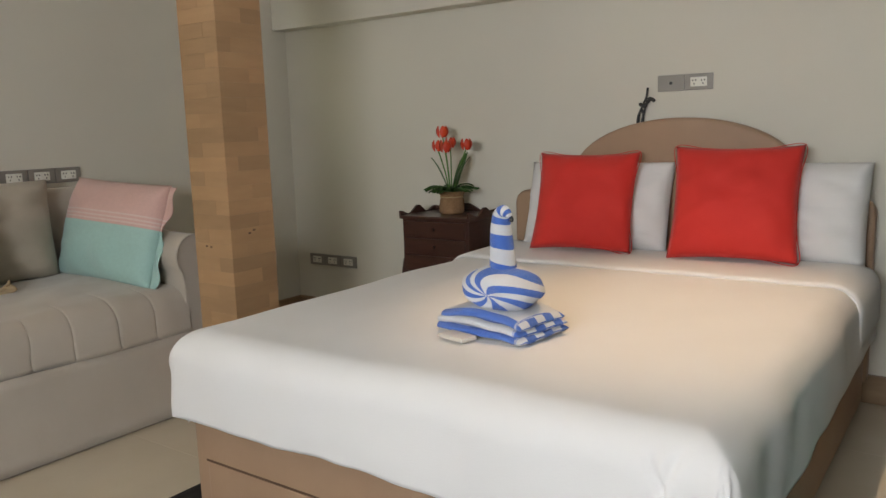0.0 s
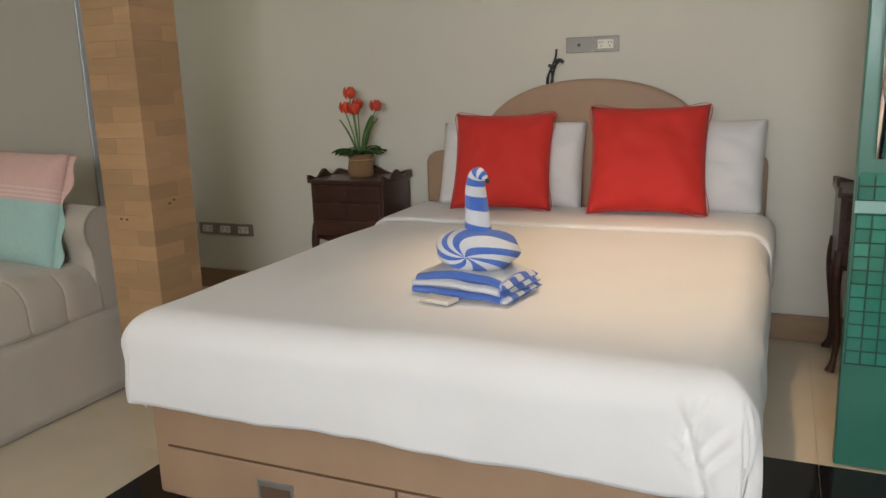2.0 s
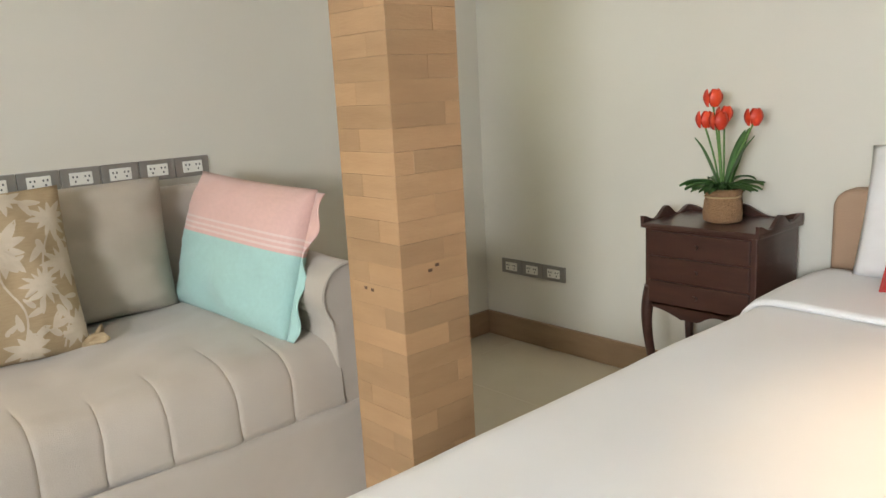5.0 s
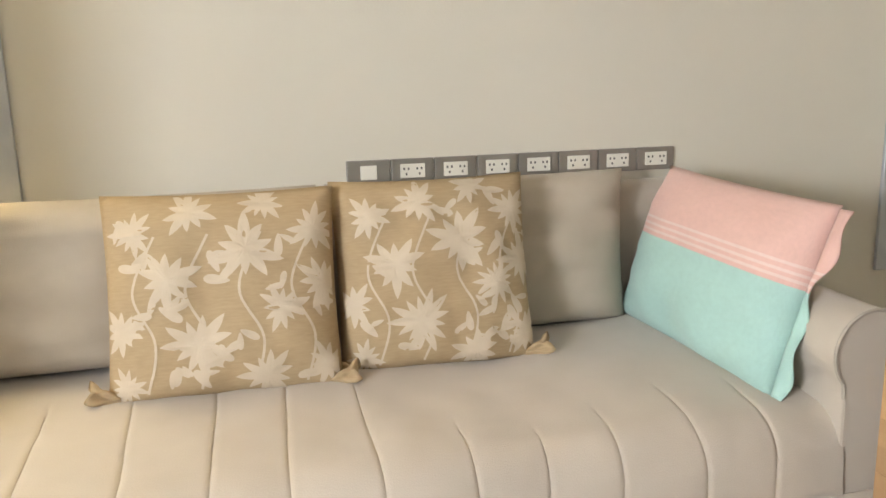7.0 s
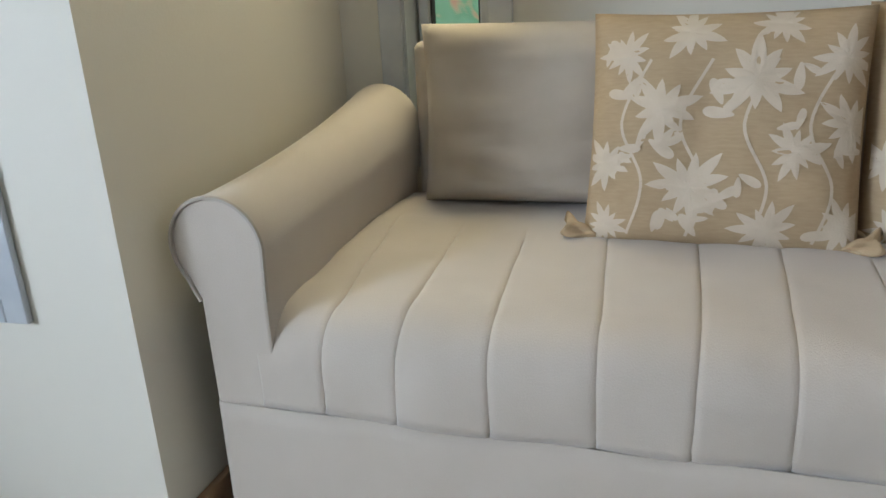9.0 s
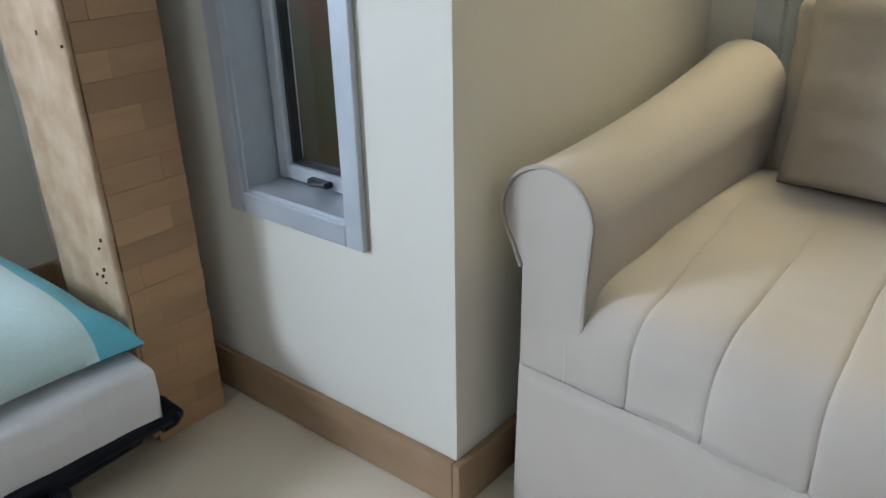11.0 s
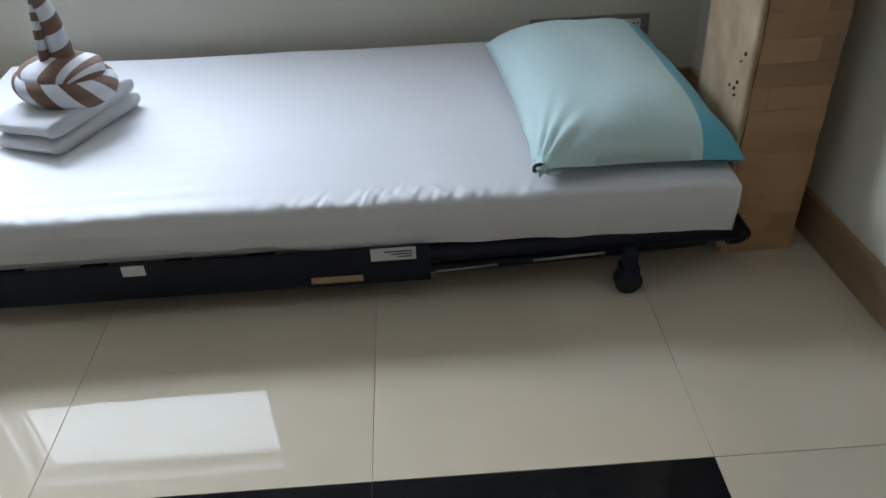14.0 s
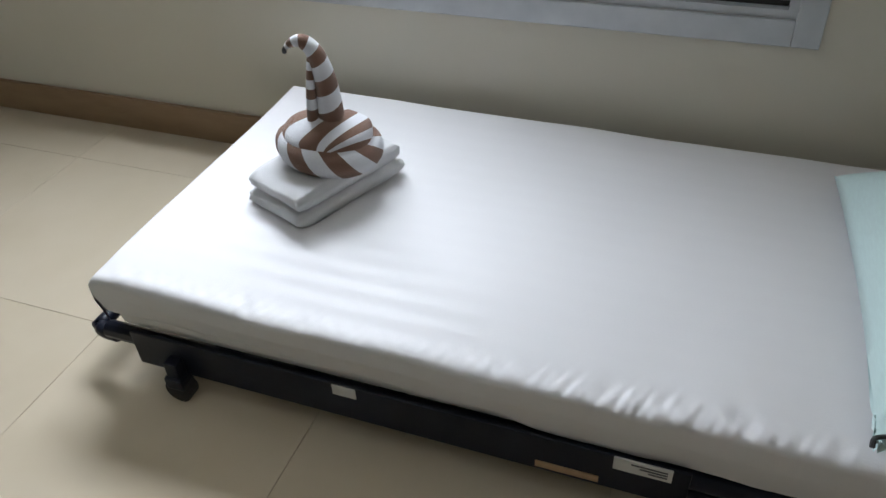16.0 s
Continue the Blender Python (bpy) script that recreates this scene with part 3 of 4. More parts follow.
def sofa():
    s = thing("sofa", (0, 0, 0), 0, "long pale beige velvet sofa with rolled arms and channelled seat cover", "sofa")
    part("base", box(SX0, SX1 - 0.012, SY0 + 0.07, SY1 - 0.07, 0.015, 0.37, 0.012), M_VELVET, s, smooth=False)
    part("backrest", box(XW + 0.022, -3.09, SY0 + 0.20, SY1 - 0.02, 0.02, 0.885, 0.028, 4), M_VELVET, s, smooth=True)
    seams = [-0.037 + 0.152 * k for k in range(12)]

    def f(u, v):
        y = SY0 + 0.150 + (SY1 - SY0 - 0.30) * u
        r, flat, drop = 0.085, 0.66, 0.085
        L = flat + r * math.pi / 2 + drop
        d = v * L
        if d < flat:
            x, z, nx, nz = -3.085 + d, SEAT + 0.008 * math.sin(math.pi * d / flat) + 0.014 * (1 - d / flat), 0, 1
        elif d < flat + r * math.pi / 2:
            a = (d - flat) / r
            x, z, nx, nz = -3.085 + flat + r * math.sin(a), SEAT - r + r * math.cos(a), math.sin(a), math.cos(a)
        else:
            x, z, nx, nz = -3.085 + flat + r, SEAT - r - (d - flat - r * math.pi / 2), 1, 0
        groove = 0.0
        for k, q in enumerate(seams):
            q2 = q + 0.012 * math.sin(3 * d + k * 1.7) + 0.10 * max(0, flat - d) * (1 if q > 0.8 else -1) * abs(q - 0.8)
            groove += math.exp(-((y - q2) / 0.0048) ** 2) * (0.009 if d > flat * 0.9 else 0.006) + math.exp(-((y - q2) / 0.03) ** 2) * 0.0016
        start = 0.22 + 0.06 * math.sin(y * 7) + 0.36 * max(0.0, min(1.0, (y - 0.75) / 0.35))
        groove *= max(0.0, min(1.0, (d - start) / 0.18)) * (1 if d < L - 0.025 else max(0, (L - d) / 0.025))
        puff = rough3((x, y, z), 3.0, 0.014) + rough3((x, y, z), 8.0, 0.007) + rough3((x, y * 0.5, z), 22.0, 0.002)
        return Vector((x + nx * (puff - groove), y, z + nz * (puff - groove)))
    ob = part("seat_cover", sheet(f, 520, 44), M_VELVET, s, smooth=True)
    ob.modifiers.new("thick", "SOLIDIFY").thickness = 0.012
    for y, inner in ((SY0 + 0.100, 1), (SY1 - 0.102, -1)):
        def loft(u, v, y=y, inner=inner):
            ring = rolled_arm(y, inner)
            a, h = ring[round(u * len(ring)) % len(ring)]
            k = v * v
            grow = 1 + 0.22 * k * max(0.0, min(1.0, (h - 0.5) / 0.1))
            return Vector((SX1 + (SX0 + 0.02 - SX1) * v, y + (a - y) * grow, h if h < 0.5 else 0.5 + (h - 0.5) * (1 + 0.38 * k)))
        n = len(rolled_arm(y, inner))
        arm = part("arm", sheet(loft, n, 16, True, caps=True), M_VELVET, s)
        bmv = arm.modifiers.new("soft", "BEVEL")
        bmv.width, bmv.segments, bmv.limit_method = 0.006, 2, "ANGLE"
        for p in arm.data.polygons:
            p.use_smooth = abs(p.normal.x) < 0.5
        line = [(SX1 + 0.001, a, b) for a, b in rolled_arm(y, inner)[:26]]
        part("piping", tube([(SX1, *rolled_arm(y, inner)[-1]), *line], 0.0042, 6, 1), M_PIPING, arm)
    # a loose skirt panel closes the base at the front
    def g(u, v):
        y = SY0 + 0.050 + (SY1 - SY0 - 0.102) * u
        end = min(u, 1 - u) * (SY1 - SY0)
        tuck = 0.022 * max(0.0, 1 - end / 0.014) ** 2
        return Vector((SX1 + 0.008 - tuck + rough3((y, v, 0), 3, 0.003) + 0.004 * (1 - v), y, 0.006 + (0.318 + rough3((y, 4, 2), 5, 0.006)) * v))
    part("skirt", sheet(g, 200, 8), M_VELVET, s, smooth=True).modifiers.new("thick", "SOLIDIFY").thickness = 0.006
    return s


def plain_cushion(y0, y1, seed, label):
    w = y1 - y0
    f = cushion_surface(w, 0.412, 0.16, 0.025, 5.0, seed, 0.011)
    ob = solid("back_cushion", cushion_mesh(f, 30), M_CUSHION, label, "cushion", smooth=True, group="back cushions")
    ob.matrix_basis = pose(-3.005, (y0 + y1) / 2, SEAT + 0.024, -5, 0, 90)
    return ob


def floral_cushion(y0, y1, x, seed, label, lean=-15, turn=90):
    """A stuffed cushion with a printed pattern of spiky blooms, leaves and stems on its face."""
    w, h = y1 - y0, 0.456
    f = cushion_surface(w, h, 0.16, 0.035, 3.2, seed, 0.007)
    c = thing("floral_cushion", (0, 0, 0), 0, label, "cushion", "floral cushions")
    c.matrix_basis = pose(x, (y0 + y1) / 2, SEAT + 0.010, lean, 0, turn)
    part("cover", cushion_mesh(f, 30), M_TAN, c, smooth=True)
    rnd = random.Random(int(seed * 10) + 3)
    bm = bmesh.new()

    def put(u, v):
        u, v = min(max(u, 0.015), 0.985), min(max(v, 0.015), 0.985)
        p = f(u, v, -1)
        return p + Vector((0, -0.0016, 0))

    def patch(cx, cy, shape, rings=4, steps=36):
        """A filled shape about (cx, cy), given by its reach at each angle, laid on the cover."""
        mid = bm.verts.new(put(cx, cy))
        prev = None
        for k in range(1, rings + 1):
            ring = [bm.verts.new(put(cx + shape(a)[0] * k / rings / w, cy + shape(a)[1] * k / rings / h)) for a in [2 * math.pi * i / steps for i in range(steps)]]
            for i in range(steps):
                j = (i + 1) % steps
                bm.faces.new((mid, ring[i], ring[j]) if prev is None else (prev[i], ring[i], ring[j], prev[j]))
            prev = ring

    def bloom(cx, cy, r, turn):
        k = rnd.choice((10, 11, 13))
        def shape(a):
            q = 0.60 + 0.56 * (1 - abs(((a * k / (2 * math.pi)) % 1.0) * 2 - 1)) ** 1.1
            q *= 1 + 0.22 * math.sin(a * 3 + turn * 2)
            return (math.cos(a) * r * q, math.sin(a) * r * q)
        patch(cx, cy, shape, 4, k * 8)

    def leaf(cx, cy, r, turn):
        def shape(a):
            p, q = math.cos(a) * r, math.sin(a) * r * 0.36 * (1 - 0.35 * math.cos(a))
            return (p * math.cos(turn) - q * math.sin(turn), p * math.sin(turn) + q * math.cos(turn))
        patch(cx, cy, shape, 2, 16)

    def stem(pts):
        line = along([(a, b, 0) for a, b in pts], 8)
        for a, b in zip(line, line[1:]):
            d = Vector((-(b - a).y, (b - a).x, 0)).normalized() * 0.006
            bm.faces.new([bm.verts.new(put(p.x, p.y)) for p in (a - d, b - d, b + d, a + d)])
    for cx, cy, r in ((0.15, 0.80, 0.042), (0.40, 0.88, 0.046), (0.90, 0.80, 0.046), (0.28, 0.56, 0.055), (0.60, 0.68, 0.062), (0.93, 0.52, 0.05), (0.40, 0.26, 0.060), (0.76, 0.42, 0.042), (0.68, 0.09, 0.050), (0.08, 0.36, 0.042), (0.94, 0.14, 0.042), (0.10, 0.09, 0.036), (0.68, 0.95, 0.04)):
        bloom(cx + rnd.uniform(-0.02, 0.02), cy + rnd.uniform(-0.02, 0.02), r, rnd.uniform(0, 6))
    for _ in range(20):
        cx, cy, t = rnd.uniform(0.06, 0.94), rnd.uniform(0.06, 0.94), rnd.uniform(0, 6.3)
        leaf(cx, cy, rnd.uniform(0.018, 0.03), t)
        leaf(cx + 0.04, cy + 0.03, rnd.uniform(0.016, 0.026), t + 1.1)
    for k in range(4):
        a = 0.18 + 0.22 * k
        stem([(a, 0.05), (a + 0.05, 0.28), (a - 0.04, 0.52), (a + 0.06, 0.78)])
    part("printed_pattern", bm, M_PETAL, c, "cream printed blooms and leaves", True)
    # gathered corners at the foot of the cover
    for sx in (-1, 1):
        def ear(u, v, sx=sx):
            a = 2 * math.pi * u
            ruffle = (0.007 + 0.012 * v) * (1 + 0.45 * math.sin(3 * a + 4 * v) + 0.25 * math.sin(5 * a - 6 * v))
            reach = w / 2 - 0.030 + 0.058 * v + 0.010 * math.sin(2 * a) * v
            return Vector((sx * reach, -0.014 - 0.006 * v + 1.3 * ruffle * math.cos(a), 0.018 + 0.006 * v + ruffle * math.sin(a) + 0.010 * v * v))
        bm = sheet(ear, 30, 9, True, caps=True)
        part("gathered_corner", bm, M_TAN, c, smooth=True)
    return c


def pink_mint_cushion():
    f = cushion_surface(0.60, 0.428, 0.17, 0.03, 3.0, 4.4, 0.006)
    c = thing("scatter_cushion", (0, 0, 0), 0, "pink and mint cotton cushion leaning on the sofa arm", "cushion")
    c.matrix_basis = pose(-2.745, 1.682, SEAT + 0.014, -18, 3, 4.5)
    part("cover", cushion_mesh(f, 30, lambda u, v: (u, v)), M_PINKMINT, c, smooth=True)

    def frill(u, v):
        p = f(1.0, 0.02 + 0.96 * u, 1)
        return p + Vector((0.034 * v * (0.8 + 0.3 * math.sin(u * 9)), 0.012 * math.sin(u * 19) * v, 0))
    part("frill", sheet(frill, 44, 4, uv=lambda u, v: (v, u)), M_PINKMINT, c, smooth=True).modifiers.new("thick", "SOLIDIFY").thickness = 0.003
    return c


# ---- sockets ----


def sockets(at, rz, kinds, label, pitch=0.12, h=0.066):
    """A row of wall plates from left to right; kinds: d double socket, t aerial socket, s blank with switch."""
    s = thing("wall_socket", at, rz, label, "wall socket", "wall sockets")
    for k, kind in enumerate(kinds):
        x = (k - (len(kinds) - 1) / 2) * pitch
        plate = part("cover_plate", box(-pitch / 2 + 0.001, pitch / 2 - 0.001, -0.009, 0, -h / 2, h / 2, 0.003), M_PLATE, s, m=pose(x, 0, 0))
        if kind == "t":
            part("aerial_socket", box(-0.006, 0.006, -0.012, -0.008, -0.006, 0.006, 0.002), M_HOLE, plate)
            continue
        w = 0.034 if kind == "d" else 0.022
        part("insert", box(-w, w, -0.0125, -0.008, -0.019, 0.019, 0.002), M_SOCKET, plate)
        if kind == "d":
            bm = bmesh.new()
            for sx in (-0.018, 0.018):
                for dx, dz in ((-0.006, 0.006), (0.006, 0.006), (0, -0.008)):
                    box(sx + dx - 0.0022, sx + dx + 0.0022, -0.0132, -0.012, dz - 0.003, dz + 0.003, 0, 1, bm)
            part("pin_socket", bm, M_HOLE, plate)
    return s


# ---- double bed ----
BX0, BX1, BY0, BY1, BTOP = -1.585, -0.112, 1.248, 3.10, 0.543


def drape(u, v, x0, x1, y0, y1, top, r, drop, head_drop=0.0, corner=3.0):
    """A cloth laid over a block: u across and v along, both from -1 to 1, running down over the sides."""
    def bend(s, half):
        over = abs(s) - (half - r)
        sg = 1 if s >= 0 else -1
        if over <= 0:
            return s, 0.0
        if over < r * math.pi / 2:
            a = over / r
            return sg * (half - r + r * math.sin(a)), r * (1 - math.cos(a))
        return sg * half, r + over - r * math.pi / 2
    hx, hy = (x1 - x0) / 2, (y1 - y0) / 2
    ex = hx - r + r * math.pi / 2 + drop - r
    x, dx = bend(u * ex, hx)
    lo = hy - r + r * math.pi / 2 + drop - r
    y, dy = bend(v * lo, hy) if v < 0 else bend(v * (hy + head_drop), hy)
    return (x0 + x1) / 2 + x, (y0 + y1) / 2 + y, top - (dx ** corner + dy ** corner) ** (1 / corner), dx, dy


def double_bed():
    b = thing("double_bed", ((BX0 + BX1) / 2, (BY0 + BY1) / 2, 0), 0, "double bed with a tan leatherette drawer base and arched headboard", "bed")
    mx, my = (BX0 + BX1) / 2, (BY0 + BY1) / 2
    back = Matrix.Translation((-mx, -my, 0))

    def sub(name, bm, mat, parent=b, label="", smooth=False):
        return part(name, bm, mat, parent, label, smooth, back if parent is b else None)
    base = sub("base", box(BX0, BX1, BY0, BY1, 0.03, 0.38, 0.014, 3), M_LEATHER)
    sub("plinth", box(BX0 + 0.05, BX1 - 0.05, BY0 + 0.04, BY1 - 0.05, 0.0, 0.03), M_HOLE)
    for x0, x1 in ((BX0 + 0.055, mx - 0.005), (mx + 0.005, BX1 - 0.055)):
        d = sub("drawer", box(x0, x1, BY0 - 0.004, BY0 + 0.02, 0.035, 0.176, 0.006, 2), M_LEATHER)
        hx = (x0 + x1) / 2
        part("handle", box(hx - 0.055, hx + 0.055, BY0 - 0.007, BY0 - 0.002, 0.078, 0.136, 0.003), M_PLATE, d, "grey recessed metal pull")
        part("finger_recess", box(hx - 0.045, hx + 0.045, BY0 - 0.009, BY0 - 0.005, 0.086, 0.120, 0.002), M_SEAM, d)
    bm = box(BX0 + 0.05, BX1 - 0.05, BY0 - 0.0032, BY0 + 0.01, 0.177, 0.182)
    box(mx - 0.003, mx + 0.003, BY0 - 0.0032, BY0 + 0.01, 0.035, 0.178, 0, 1, bm)
    sub("drawer_gap", bm, M_SEAM)
    sub("mattress", box(BX0 + 0.012, BX1 - 0.012, BY0 + 0.015, BY1 - 0.01, 0.37, BTOP - 0.018, 0.05, 4), M_LINEN, smooth=True)
    # headboard: round shoulders and a broad arch between them
    pts = [(BX0 - 0.01, 0.10)]
    for k in range(7):
        a = math.pi - k * math.pi / 12
        pts.append((BX0 + 0.05 + 0.06 * math.cos(a), 0.735 + 0.06 * math.sin(a)))
    for k in range(29):
        a = math.pi - math.pi * k / 28
        pts.append((mx + 0.02 + 0.485 * math.cos(a), 0.81 + 0.295 * math.sin(a) ** 0.85 if 0 < k < 28 else 0.795))
    for k in range(7):
        a = math.pi / 2 - k * math.pi / 12
        pts.append((BX1 - 0.05 + 0.06 * math.cos(a), 0.735 + 0.06 * math.sin(a)))
    pts.append((BX1 + 0.01, 0.10))
    hb = sub("headboard", outline(pts, (3.105, 3.180), "y"), M_LEATHER)
    bv = hb.modifiers.new("soft", "BEVEL")
    bv.width, bv.segments, bv.limit_method = 0.014, 3, "ANGLE"
    return b


# creases of the tucked corner: across and down at the start, across and down at the end, depth
CREASES = ((-0.135, 0.06, -0.075, 0.27, 0.014), (-0.150, 0.05, -0.122, 0.12, 0.008), (-0.095, 0.04, -0.125, 0.12, 0.008),
           (-0.145, 0.12, -0.112, 0.17, 0.008), (-0.055, 0.09, -0.110, 0.16, 0.007), (-0.040, 0.12, -0.100, 0.19, 0.007),
           (-0.150, 0.15, -0.105, 0.20, 0.006))


def duvet():
    def f(u, v):
        a, c = 2 * u - 1, 2 * v - 1
        x, y, z, dx, dy = drape(a, c, BX0 - 0.035, BX1 + 0.035, BY0 - 0.04, 3.03, BTOP + 0.012, 0.085, 0.240, 0.0, 3.4 if a > 0 else 7.0)
        n = Vector((x, y, 0))
        side = min(1, (dx + dy) / 0.1)
        z += rough3((x, y, 0.3), 2.2, 0.008) * (1 - side) + rough3((x * 3, y, 1), 4, 0.003)
        out = rough3((x * 1.5, y * 1.5, z), 5, 0.010 * side)
        hem = max(0.0, (max(dx, dy) - 0.17) / 0.1)
        z += rough3((x * 1.1, y * 1.1, 7), 3.2, 0.022) * hem
        cx = 1 if a > 0 else -1
        # creases gather where the two hanging sides meet
        if dx > 0.03 and dy > 0.03:
            t = math.sin((math.atan2(dy, dx)) * 16 + z * 18)
            out += 0.008 * t * min(1, dx * dy * 80)
            pull = 0.04 * min(1.0, dx * dy * 30)
            x -= cx * pull * (1.9 if cx > 0 else 1.0)
            y += pull
        # a tucked corner at the foot: one deep crease down the front, with short ones running into it
        if cx > 0 and c < 0 and dy > 0.02:
            s = x - (BX1 + 0.035)
            for s0, d0, s1, d1, deep in CREASES:
                t = (dy - d0) / (d1 - d0)
                if -0.15 < t < 1.1:
                    q = s0 + (s1 - s0) * t
                    fade = max(0.0, min(1.0, 4 * (t + 0.15), 6 * (1.1 - t)))
                    y += deep * fade * (math.exp(-((s - q) / 0.0075) ** 2) - 0.55 * math.exp(-((s - q - 0.016) / 0.012) ** 2))
        # the sides lean outwards a little below the roll
        x += cx * (min(dx, 0.2) * 0.05 + (out if dx > 0.02 else 0))
        y -= (min(dy, 0.2) * 0.06 if c < 0 else 0) + (out if dy > 0.02 and c < 0 else 0)
        return Vector((x, y, z))
    d = solid("duvet", sheet(f, 300, 230), M_LINEN, "smooth white cotton duvet spread over the double bed", "duvet", smooth=True)
    d.modifiers.new("thick", "SOLIDIFY").thickness = 0.014
    d.modifiers["thick"].offset = -1
    # the turned-down band at the head

    def g(u, v):
        a = 2 * u - 1
        x, y, z, dx, dy = drape(a, 0, BX0 - 0.043, BX1 + 0.043, 0, 1, BTOP + 0.026, 0.085, 0.20)
        edge = math.sin(math.pi * min(1, v * 6) / 2)
        y = 2.60 + 0.42 * v + rough3((x * 2, v, 1), 2, 0.012)
        lift = 0.004 * edge + rough3((x * 2, y, 3), 3, 0.004)
        sg = 1 if a > 0 else -1
        return Vector((x + sg * (dx > 0.02) * lift * 2, y, z - 0.006 + lift + 0.004))
    t = part("turned_down_hem", sheet(g, 90, 16), M_LINEN, d, "", True)
    t.modifiers.new("thick", "SOLIDIFY").thickness = 0.012
    return d


def bed_pillow(x, y, rz, seed, label):
    f = cushion_surface(0.66, 0.375, 0.165, 0.02, 3.6, seed, 0.010)
    return solid("bed_pillow", cushion_mesh(f, 30), M_LINEN, label, "pillow", smooth=True, group="white bed pillows",
                 m=pose(x, y, BTOP + 0.024, -17, 0, rz))


def red_cushion(x, y, rz, w, h, seed, label, lean=-19):
    f = cushion_surface(w, h + 0.016, 0.13, 0.065, 2.6, seed, 0.006)
    c = thing("red_cushion", (0, 0, 0), 0, label, "cushion", "red cushions")
    c.matrix_basis = pose(x, y, BTOP + 0.034, lean, 0, rz)
    part("cover", cushion_mesh(f, 30), M_RED, c, smooth=True)
    line = [f(u, 0.0, -1) for u in (0, 0.25, 0.5, 0.75, 1)] + [f(1, v, -1) for v in (0.25, 0.5, 0.75, 1)] + [f(u, 1, -1) for u in (0.75, 0.5, 0.25, 0)] + [f(0, v, -1) for v in (0.75, 0.5, 0.25)]
    part("seam", tube(line + [line[0]], 0.0016, 5, 5), M_RED, c)
    return c


# ---- towel birds ----


def towel_swan(at, rz, stripe, neck_h, label, folded=True):
    """A bird twisted from a striped towel: a swirled round body on a folded stack, and an upright tapering neck with a bent beak."""
    s = thing("towel_swan", at, rz, label, "towel swan", "towel swans")
    z0 = 0.0
    if folded:
        # the folded towel under it: three layers, each doubled over at one end
        for k in range(3):
            def f(u, v, k=k):
                a = 2 * math.pi * u
                tip = max(0.0, (v - 0.9) / 0.1)
                hw, hh = 0.108 - 0.004 * k, 0.0140 * math.sqrt(max(0.02, 1 - tip * tip))
                y = (abs(math.cos(a)) ** 0.35) * math.copysign(1, math.cos(a)) * hw
                pz = (abs(math.sin(a)) ** 0.8) * math.copysign(1, math.sin(a)) * hh
                px = (-0.158 + 0.316 * v) * (1 - 0.03 * k)
                sag = -0.010 * (px / 0.15) ** 2 * k
                return Vector((px + rough3((y * 3, k, 1), 2, 0.012), y + rough3((px * 4, k * 3, 0), 2, 0.010), 0.016 + 0.026 * k + sag + pz + rough3((px * 6, y * 6, k), 2, 0.005)))
            part("folded_towel", sheet(f, 60, 40, True, None, (lambda u, v, k=k: (u * 2 + 0.30 + k * 0.5, v) if v < 0.93 else (math.copysign(abs(math.cos(2 * math.pi * u)) ** 0.35, math.cos(2 * math.pi * u)) * 1.4 + k * 0.4, v)), True), stripe, s, smooth=True)
        z0 = 0.072

    def body(u, v):
        # the stripes run together in a pinch low on the front
        a, b = 2 * math.pi * u, math.pi * v
        r = max(0.0, math.sin(b)) ** 0.85
        fold = 1 + 0.035 * math.sin(7 * a + 4 * v) * math.sin(b)
        y = -0.098 * math.cos(b) + 0.030 * math.exp(-(b / 0.4) ** 2)
        return Vector((0.124 * r * math.cos(a) * fold + 0.006, y, z0 + 0.056 + (0.064 * r * math.sin(a)) * fold - 0.012 * math.exp(-(b / 0.5) ** 2)))
    part("body", sheet(body, 80, 30, True, None, lambda u, v: (u * 7 + v * 2.4 + 0.20 * math.sin(4 * math.pi * u + 1) + 0.1 * math.sin(6 * math.pi * u), v)), stripe, s, smooth=True)
    if not folded:
        # a rope of cloth wound round the body
        ring = []
        for k in range(15):
            t = 2 * math.pi * k / 14 * 0.80 - 0.7
            ring.append((0.104 * math.cos(t), 0.084 * math.sin(t), z0 + 0.044 + 0.022 * math.sin(t + 2.2)))
        part("coil", tube(ring, lambda t: 0.040 * max(0.05, math.sin(math.pi * t)) ** 0.4, 16, 5, None, 1.0, lambda u, v: (v * 6 + u * 2.0, u)), stripe, s, smooth=True)
    nz = z0 + 0.082
    q = neck_h
    if folded:
        pts = [(0.010, 0, nz), (0.008, 0, nz + q * 0.35), (0.004, 0, nz + q * 0.70), (0.005, 0, nz + q * 0.92), (0.014, 0, nz + q * 1.0), (0.027, 0, nz + q * 0.98), (0.038, 0, nz + q * 0.92)]
    else:
        pts = [(-0.014, 0, nz), (-0.016, 0, nz + q * 0.33), (-0.012, 0, nz + q * 0.62), (0.002, 0, nz + q * 0.86), (0.026, 0, nz + q * 0.98), (0.052, 0, nz + q * 0.97), (0.068, 0, nz + q * 0.92)]

    def girth(t):
        return 0.006 + 0.035 * max(0.0, 1 - t) ** 0.9
    part("neck", tube(pts, girth, 14, 8, None, 1.0 if folded else 0.85, lambda u, v: (v * 5.0 - 0.7 * abs(abs(u - 0.75) - 0.5) * (1 - v), u)), stripe, s, smooth=True)
    if not folded:
        # the second end of the cloth stands behind the neck and joins it under the bend
        strand = [(0.030, 0.012, nz - 0.01), (0.026, 0.010, nz + q * 0.30), (0.020, 0.006, nz + q * 0.58), (0.014, 0.0, nz + q * 0.80)]
